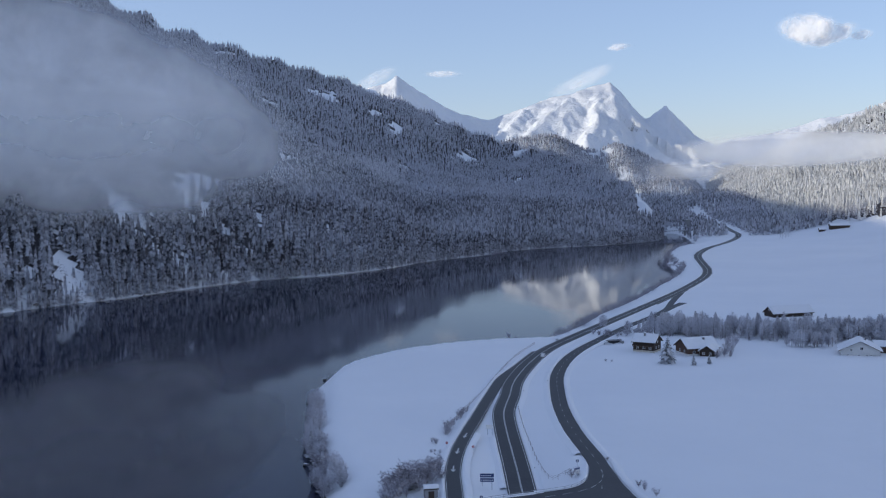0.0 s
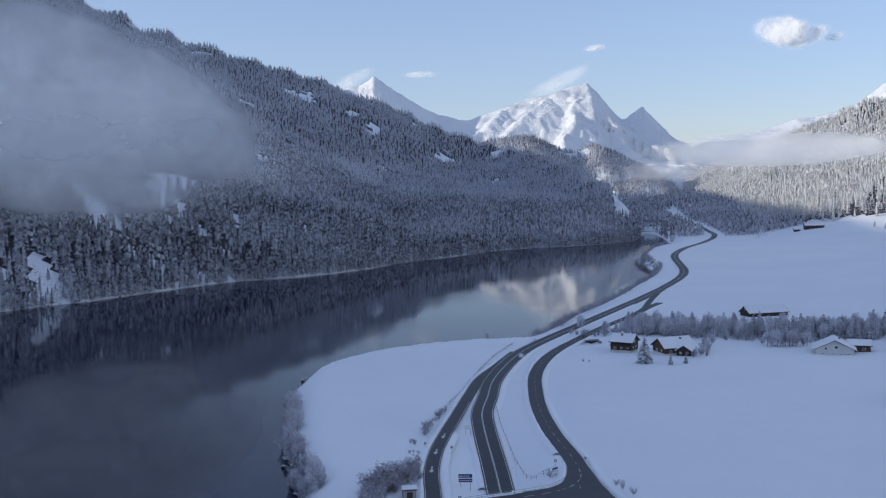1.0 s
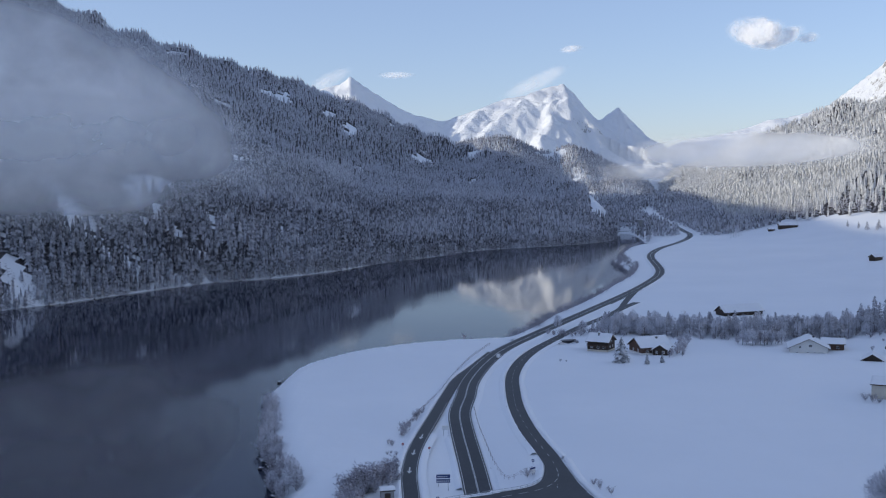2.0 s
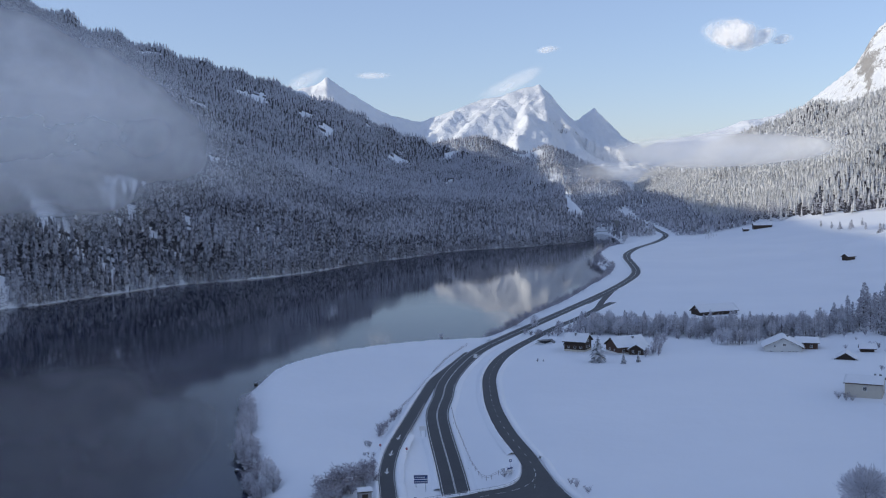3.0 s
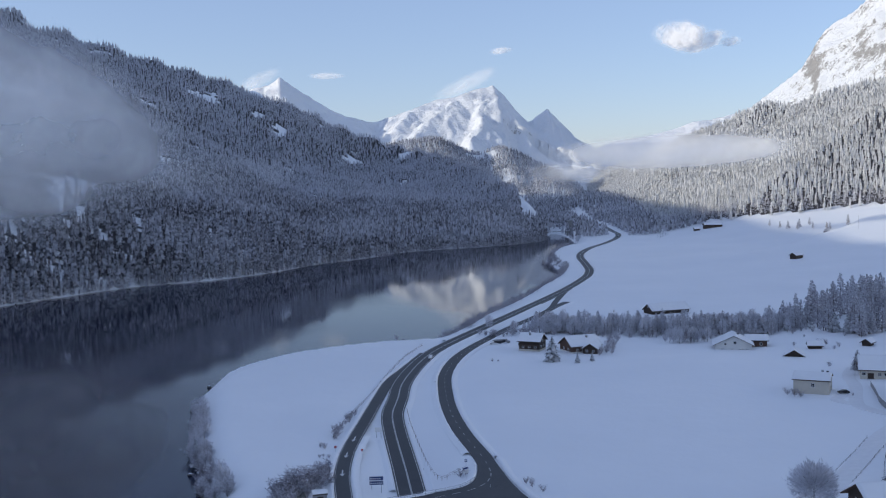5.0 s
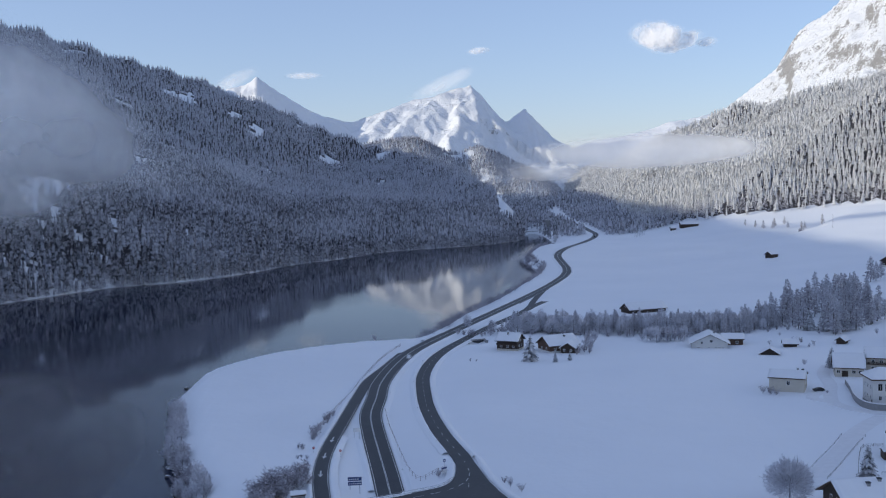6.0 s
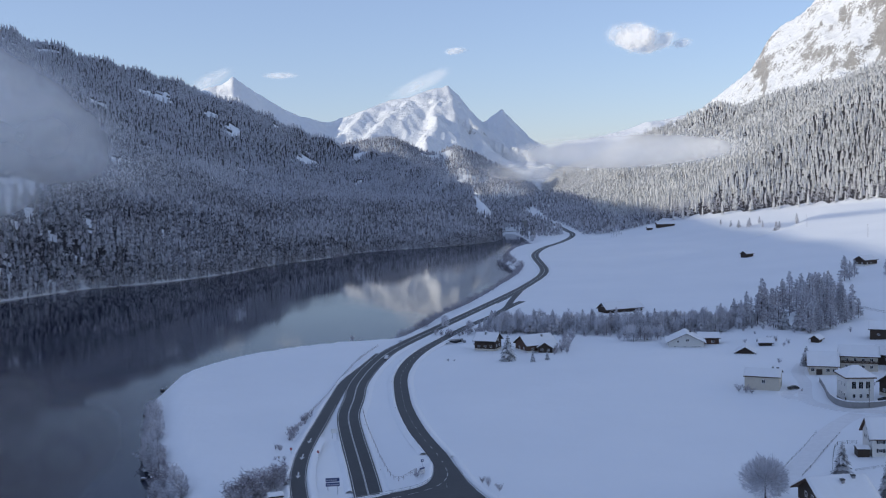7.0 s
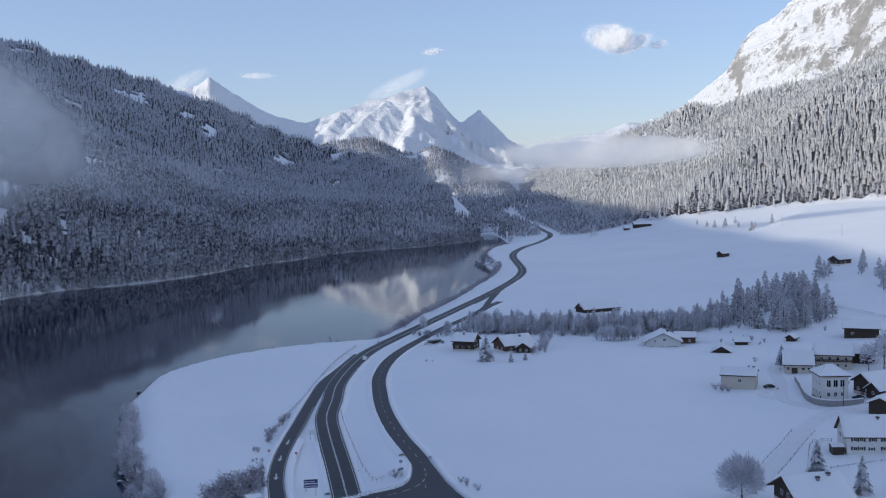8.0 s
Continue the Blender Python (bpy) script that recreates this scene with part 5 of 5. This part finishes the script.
ROCK = material("shore_rock", rock_with_snow)
stones = [boulder(k, 1.0) for k in range(5)]
br = random.Random(12)
rim = np.array([p for p in LAKE if p[0] < 66 and 240 < p[1] < 590 and p[0] > -70])
rim = np.concatenate([rim, np.array([p for p in WEST_SHORE[:, :2] if 700 < p[1] < 1100])])
for k in range(150):
    p = rim[br.randrange(len(rim))] if br.random() < 0.75 else rim[br.randrange(max(1, len(rim) // 3))]
    ob = new("boulder", stones[k % 5])
    s = 0.25 + 0.75 * br.random() ** 2
    ob.matrix_basis = pose(p[0] + br.uniform(-1.5, 2.0), p[1] + br.uniform(-6, 6), WATER_Z + 0.15 + br.uniform(0, 0.5), br.uniform(-15, 15), br.uniform(-15, 15), br.uniform(0, 360)) @ Matrix.Diagonal((s, s, s, 1))
    tagged(ob, "dark shore boulder capped with snow", "boulder", "shore boulders")
# ---- single trees and shrubs ----
def spruce_crown(seed, whorls=17, boughs=10, wide=0.21):
    r = random.Random(seed)
    v, f = [], []
    for k in range(whorls):
        z = 0.06 + 0.92 * k / whorls
        rad = wide * (1 - k / whorls) ** 0.85 + 0.012
        for j in range(boughs):
            g = 6.283 * (j + r.uniform(0, 0.8)) / boughs
            reach, drop = rad * r.uniform(0.75, 1.2), rad * r.uniform(0.30, 0.6)
            c, s = math.cos(g), math.sin(g)
            w = reach * r.uniform(0.22, 0.34)
            n = len(v)
            v.extend([(0, 0, z + 0.03), (0.5 * reach * c - w * s, 0.5 * reach * s + w * c, z - drop * 0.45), (reach * c, reach * s, z - drop), (0.5 * reach * c + w * s, 0.5 * reach * s - w * c, z - drop * 0.45), (0.55 * reach * c, 0.55 * reach * s, z - drop * 0.12)])
            f.extend([(n, n + 1, n + 4), (n + 1, n + 2, n + 4), (n + 2, n + 3, n + 4), (n + 3, n, n + 4)])
            for q in (-1, 1):
                u = r.uniform(0.45, 0.85)
                p = (reach * u * c, reach * u * s, z - drop * u + 0.004)
                h = g + q * r.uniform(0.5, 1.0)
                sliver(v, f, p, (p[0] + 0.3 * reach * math.cos(h), p[1] + 0.3 * reach * math.sin(h), p[2] - 0.15 * reach), 0.012, 0.0, r)
    return np.array(v), np.array(f)


def round_crown(seed, twigs=1500, wide=0.42, thick=0.012):
    """Twigs of a broad bare tree, fanning out from its limbs; unit height."""
    r = random.Random(seed)
    v, f = [], []
    for k in range(twigs):
        g, e = r.uniform(0, 6.283), math.asin(r.uniform(-0.85, 1.0))
        q = (r.random() ** 0.4) * (0.86 + 0.14 * math.sin(3 * g + seed) * math.cos(2 * e))
        p = np.array((wide * q * math.cos(g) * math.cos(e), wide * q * math.sin(g) * math.cos(e), 0.52 + 0.48 * q * math.sin(e)))
        out = np.array((math.cos(g) * math.cos(e), math.sin(g) * math.cos(e), math.sin(e) + 0.35)) + np.array([r.uniform(-0.6, 0.6) for _ in range(3)])
        sliver(v, f, p - out * 0.03, p + out * r.uniform(0.03, 0.085), thick, 0.0, r)
    return np.array(v), np.array(f)


def shrub_crown(seed, twigs=260):
    r = random.Random(seed)
    v, f = [], []
    for k in range(9):
        g, lean = r.uniform(0, 6.283), r.uniform(0.1, 0.6)
        tip = np.array((lean * math.cos(g), lean * math.sin(g), r.uniform(0.6, 1.0)))
        sliver(v, f, (0, 0, -0.05), tip, 0.02, 0.0, r)
        for j in range(twigs // 9):
            p = tip * r.uniform(0.25, 1.0)
            h, q = r.uniform(0, 6.283), r.uniform(0.10, 0.26)
            sliver(v, f, p, (p[0] + q * math.cos(h), p[1] + q * math.sin(h), p[2] + q * r.uniform(-0.2, 0.9)), 0.016, 0.0, r)
    return np.array(v), np.array(f)


def trunk_mesh(parent, height, r0, limbs, seed):
    r = random.Random(seed)
    bm = bmesh.new()
    tube(bm, (0, 0, -0.06 * height), (0.01 * height, 0, height * 0.5), r0, r0 * 0.6, 6)
    tube(bm, (0.01 * height, 0, height * 0.5), (0, 0, height * 0.96), r0 * 0.6, r0 * 0.08, 6)
    for k in range(limbs):
        g, z = r.uniform(0, 6.283), height * r.uniform(0.28, 0.55)
        tube(bm, (0, 0, z), (0.3 * height * math.cos(g), 0.3 * height * math.sin(g), z + height * r.uniform(0.12, 0.32)), r0 * 0.4, r0 * 0.08, 4)
    return part("trunk", bm, BARK, parent)


def tree_kind(name, crown, mat, height, r0, limbs, label, category, seed):
    """The first tree of a kind, with trunk and crown; copies are made from it."""
    e = thing(name, 0, 0, 0, 0, label, category)
    trunk_mesh(e, height, r0, limbs, seed)
    v, f = crown
    ob = mesh_of("crown", v * height, f, mat)
    ob.parent = e
    return e


def plant(kinds, x, y, height, r, base=10.0, group=""):
    k = kinds[r.randrange(len(kinds))]
    s = height / base
    m = pose(x, y, z_at(x, y) - 0.1, 0, 0, r.uniform(0, 360))
    first = not k.get("placed")
    if first:
        k["placed"] = True
        ob = k
        ob.scale = (s, s, s)
        ob.matrix_basis = m @ Matrix.Diagonal((s, s, s, 1))
    else:
        ob = copy_thing(k, m)
        ob.scale = (s, s, s * r.uniform(0.92, 1.1))
    if group:
        tagged(ob, group=group)
    return ob


LARCHES = [tree_kind("larch", larch_crown(k, 92 + 6 * k, 0.18 + 0.015 * k), LARCH, 10.0, 0.16, 0, "tall hoar-frosted larch standing in snow", "tree", k) for k in range(5)]
BARE = [tree_kind("bare_tree", round_crown(60 + k, 520, 0.26 + 0.05 * k), TWIGS, 10.0, 0.15, 6, "bare frosted broadleaf tree in the snow", "tree", 60 + k) for k in range(4)]
SPRUCES = [tree_kind("spruce", spruce_crown(30 + k, 15 + k, 11, 0.27 + 0.03 * k), NEEDLES, 10.0, 0.17, 0, "dark spruce with snow-laden boughs", "tree", 30 + k) for k in range(3)]
BROAD = [tree_kind("spruce", spruce_crown(37, 14, 12, 0.38), NEEDLES, 10.0, 0.18, 0, "broad spruce with boughs bent under snow", "tree", 37)]
SHRUBS = [tree_kind("shrub", shrub_crown(80 + k), SHRUB, 3.0, 0.05, 0, "bare frosted shrub in the snow", "shrub", 80 + k) for k in range(4)]
BIG_ROUND = [tree_kind("broad_tree", round_crown(99, 6200, 0.54, 0.0064), TWIGS, 12.0, 0.26, 9, "broad round bare tree white with hoar frost", "tree", 99)]

tr = random.Random(4)
plant(BIG_ROUND, 122.6, 236.5, 12.5, tr, 12.0)
plant(SPRUCES, 154.0, 252.0, 10.5, tr)
plant(SPRUCES, 155.5, 233.0, 11.0, tr)
plant(BROAD, 103.4, 452.0, 13, tr)
plant(SPRUCES, 112.8, 441.0, 5.2, tr)
plant(SPRUCES, 120.3, 443.0, 5.0, tr)
plant(BROAD, 223.5, 394.0, 8.8, tr)
for x, y, h in ((250, 360, 16), (255, 367, 17), (259, 360, 15), (263, 370, 16), (247, 366, 12)):
    plant(BARE, x, y, h, tr)
# the belt of frosted trees along the stream behind the houses
BELT = catmull([(86, 548), (105, 545), (122, 540), (145, 530), (166, 521), (188, 512), (212, 508), (236, 508), (262, 514)], 3.0)
for k in range(360):
    p = BELT[tr.randrange(len(BELT))]
    depth = tr.uniform(0, 1) ** 1.2 * 34
    x, y = p[0] + depth * 0.25 + tr.uniform(-3, 3), p[1] + depth
    if min(np.hypot(x - 222 - u, y - 613) for u in (-14, -7, 0, 7, 14)) < 7.5:
        continue
    if np.min(np.hypot(SIDE_ROAD[:, 0] - x, SIDE_ROAD[:, 1] - y)) < 9:
        continue
    small = 0.75 if x < 120 else 0.92
    plant(LARCHES if tr.random() < 0.55 else BARE, x, y, tr.uniform(7.0, 13.0) * small, tr, group="stream-side wood")
for k in range(170):
    p = BELT[tr.randrange(len(BELT))]
    plant(SHRUBS, p[0] + tr.uniform(-4, 4), p[1] - tr.uniform(-14, 6), tr.uniform(1.6, 3.8), tr, 3.0, "stream-side shrubs")
for x, y, h in ((184, 497, 6), (188, 495, 6.5), (192, 496, 6), (180, 499, 5.5), (176, 501, 5), (196, 497, 5), (186, 500, 7), (146, 505, 5), (150, 503, 6.5), (132, 468, 4), (135, 470, 5), (129, 462, 4), (138, 476, 6), (141, 480, 7), (136, 464, 4.5)):
    plant(SHRUBS, x, y, h, tr, 3.0)
for k in range(11):
    plant(BARE, 172 + 26 * tr.random(), 494 + tr.uniform(-1.5, 6), tr.uniform(6.5, 9.5), tr, group="stream-side wood")
# the larch group on the rise behind the village
for k in range(92):
    a, b = tr.random(), tr.random()
    q = [(262, 556), (268, 468), (316, 497), (386, 652)]
    x = (1 - a) * ((1 - b) * q[0][0] + b * q[1][0]) + a * ((1 - b) * q[3][0] + b * q[2][0])
    y = (1 - a) * ((1 - b) * q[0][1] + b * q[1][1]) + a * ((1 - b) * q[3][1] + b * q[2][1])
    plant(LARCHES, x, y, tr.uniform(12, 20) * (0.85 if b > 0.85 else 1.0), tr, group="larch stand above the village")
for x, y in ((274, 492), (279, 498), (284, 494), (270, 499), (288, 500)):
    plant(SPRUCES, x, y, tr.uniform(10, 13), tr)
for k in range(24):
    plant(LARCHES, tr.uniform(405, 470), tr.uniform(560, 690), tr.uniform(13, 19), tr, group="larch stand above the village")
for k in range(10):
    plant(LARCHES, tr.uniform(620, 720), tr.uniform(1180, 1330), tr.uniform(9, 15), tr, group="trees at the forest edge")
for k in range(16):
    plant(SHRUBS, tr.uniform(225, 300), tr.uniform(440, 520), tr.uniform(1.6, 3.6), tr, 3.0, "garden shrubs")
for x, y, h in ((177.5, 358, 3.6), (176, 361, 3.2), (179, 356, 3.0), (215, 402, 2.6), (76.5, 463, 1.6), (79, 462, 1.3), (226, 348, 2.2), (198, 352, 1.4), (36.5, 283, 2.8), (38.2, 284.2, 2.4), (55, 268, 2.6), (57, 263, 2.4), (54, 272, 2.0)):
    plant(SHRUBS, x, y, h, tr, 3.0)
# lake shore below the highway
SHORE = np.array([p for p in LAKE if 560 < p[1] < 1330 and p[0] > 60])
bank_shrubs = []
for k in range(420):
    p = SHORE[min(len(SHORE) - 1, int(len(SHORE) * tr.random() ** 1.1))]
    x, y = p[0] + tr.uniform(1.5, 8.5), p[1] + tr.uniform(-7, 7) - 3
    if np.min(np.hypot(MAIN_ROAD[:, 0] - x, MAIN_ROAD[:, 1] - y)) > 8:
        bank_shrubs.append((x, y, z_at(x, y), tr.uniform(2.6, 6.0)))
# western rim of the meadow
for k in range(84):
    u = tr.random()
    y = 278 + u * 125
    x = np.interp(y, [278, 309, 340, 380, 405], [-36, -43.5, -49, -53.5, -56]) + tr.uniform(0.0, 6.0) * (1.15 - u * 0.55)
    if tr.random() < 0.6:
        plant(SHRUBS, x, y, tr.uniform(3.0, 6.5), tr, 3.0, "meadow-rim shrubs")
    else:
        plant(BARE, x, y, tr.uniform(5, 9), tr, group="meadow-rim trees")
plant(SPRUCES, -46, 330, 9, tr)
for k in range(74):
    u, v = tr.random(), tr.uniform(-1, 1)
    x, y = -16.5 + 13.5 * u + v * 2.6, 262 + 25 * u + tr.uniform(-5, 5)
    plant(SHRUBS, x, y, tr.uniform(4.2, 7.4) * (1.0 - 0.3 * abs(v)) * (1.08 - 0.25 * u), tr, 3.0, "roadside shrubs")
for k in range(20):
    u = tr.random() ** 1.3
    plant(SHRUBS, 0.0 + 8.5 * u + tr.uniform(-1.4, 0.8), 333 + 40 * u, tr.uniform(1.8, 4.0) * (1.1 - 0.6 * u), tr, 3.0, "roadside shrubs")
for k in range(9):
    plant(SHRUBS, -3.6 + tr.uniform(-1.5, 1.5), 290 + 36 * tr.random(), tr.uniform(1.2, 2.0), tr, 3.0, "roadside shrubs")
for x, y in ((40, 545), (36, 542), (44, 547)):
    plant(SHRUBS, x, y, 4.0, tr, 3.0)
for k in range(34):
    x, y = 238 + tr.uniform(-6, 6) + k * 0.4, 1030 + k * 3.0 + tr.uniform(-6, 6)
    bank_shrubs.append((x, y, max(WATER_Z, z_at(x, y)), tr.uniform(2.5, 5)))
bank_shrubs = np.array(bank_shrubs)
tagged(planted("lake_shore_shrubs", bank_shrubs[:, :3], bank_shrubs[:, 3], [shrub_crown(300 + k, 150) for k in range(4)], SHRUB, "bare frosted shrubs along the lake bank", 6), category="shrubs")


# pale broadleaf and young conifers right along the far shore
def shore_wood():
    r = np.random.RandomState(71)
    n = 3200
    pts = np.array([p for p in WEST_SHORE if 560 < p[1] < 1700])
    seg = np.interp(r.uniform(0, len(pts) - 1, n), np.arange(len(pts)), np.arange(len(pts)))
    i, u = np.floor(seg).astype(int), seg % 1
    i2 = np.minimum(i + 1, len(pts) - 1)
    base = pts[i] * (1 - u)[:, None] + pts[i2] * u[:, None]
    way = pts[i2] - pts[i]
    way = way[:, :2] / (np.linalg.norm(way[:, :2], axis=1)[:, None] + 1e-9)
    off = 0.6 + 34 * r.uniform(0, 1, n) ** 2.2
    x, y = base[:, 0] - way[:, 1] * off, base[:, 1] + way[:, 0] * off
    p = np.stack([x, y, on_ground(x, y)], -1)
    planted("shore_larches", p[:1500], r.uniform(6, 15, 1500), [larch_crown(200 + k, 15, 0.2) for k in range(4)], LARCH, "pale frosted larches along the lake shore", 3)
    planted("shore_spruces", p[1500:], r.uniform(6, 17, n - 1500), FINE, SPRUCE, "young snow-dusted spruces along the lake shore", 4)


shore_wood()
# ---- mist and clouds ----
def mist_bank(name, x, y, z, turn, lean, half_w, half_h, sheets, gap, density, scale, seed, label, torn=0.9, soft=1.4):
    """A bank of mist: several thin veils of droplets, one behind the other; lean lowers its eastern end."""
    e = thing(name, x, y, z, 0, label, "cloud")
    e.matrix_basis = pose(x, y, z, 0, lean, turn)
    mat = material(name + "_droplets", mist(density, scale, torn, soft))
    u, w = np.meshgrid(np.linspace(-1, 1, 30), np.linspace(-1, 1, 14), indexing="ij")
    px, pz = u * half_w, w * half_h
    wave = fbm(px, pz, half_w * 0.7, 3, seed) * gap * 0.6
    for k in range(sheets):
        s = 1 - 0.07 * abs(k - (sheets - 1) / 2)
        ob = mesh_of("mist_sheet", np.stack([px * s, wave + (k - (sheets - 1) / 2) * gap, pz * s], -1).reshape(-1, 3), grid_faces(30, 14), mat, True)
        ob.parent = e
    return e


mist_bank("mist_bank", -385, 870, 168, 23.5, 11, 355, 138, 2, 40, 0.98, 0.012, 3, "soft grey mist drifting along the forested slope", 1.0, 1.9)
mist_bank("mist_bank", -300, 860, 138, 19.5, 3, 240, 50, 1, 30, 0.34, 0.014, 103, "soft grey mist hanging low over the trees", 1.1, 2.3)
mist_bank("mist_wisp", -150, 1010, 110, 8.5, 5, 165, 32, 1, 30, 0.22, 0.015, 13, "thin mist wisp above the trees", 1.1, 2.2)
mist_bank("valley_haze", 560, 2250, 100, -14, 0, 300, 80, 1, 40, 0.20, 0.006, 29, "thin shaded haze at the end of the lake", 0.5, 1.2)
mist_bank("valley_cloud", 423, 1185, 123, -30, 0, 196, 30, 2, 30, 0.62, 0.012, 23, "flat grey cloud lying across the valley", 0.7)
mist_bank("valley_cloud", 850, 3420, 125, -25, 2, 220, 46, 1, 40, 0.5, 0.010, 33, "low white cloud below the peaks", 0.8, 1.8)
mist_bank("small_cloud", 1560, 4212, 728, -55, 8, 175, 80, 2, 30, 0.8, 0.017, 43, "small white fair-weather cloud", 2.4, 1.5)
mist_bank("small_cloud", 1640, 4190, 694, -55, -6, 160, 52, 1, 24, 0.8, 0.02, 47, "ragged lower lobe of the small white cloud", 2.2, 1.2)
mist_bank("small_cloud", 1761, 4141, 688, -58, 0, 70, 28, 2, 20, 0.4, 0.02, 53, "faint white cloud shred", 1.2)
mist_bank("small_cloud", 800, 4430, 694, -45, 0, 80, 20, 2, 20, 0.4, 0.02, 63, "faint white cloud shred", 1.2)
mist_bank("small_cloud", 9, 4500, 597, -38, 4, 125, 20, 2, 20, 0.4, 0.015, 73, "faint white cloud shred", 1.2)
mist_bank("snow_plume", 640, 4500, 552, -45, -16, 240, 50, 2, 20, 0.26, 0.012, 83, "wind-blown snow haze over the summit")
mist_bank("snow_plume", -300, 4500, 575, -35, -18, 165, 44, 2, 20, 0.26, 0.012, 93, "wind-blown snow haze over the far peak")
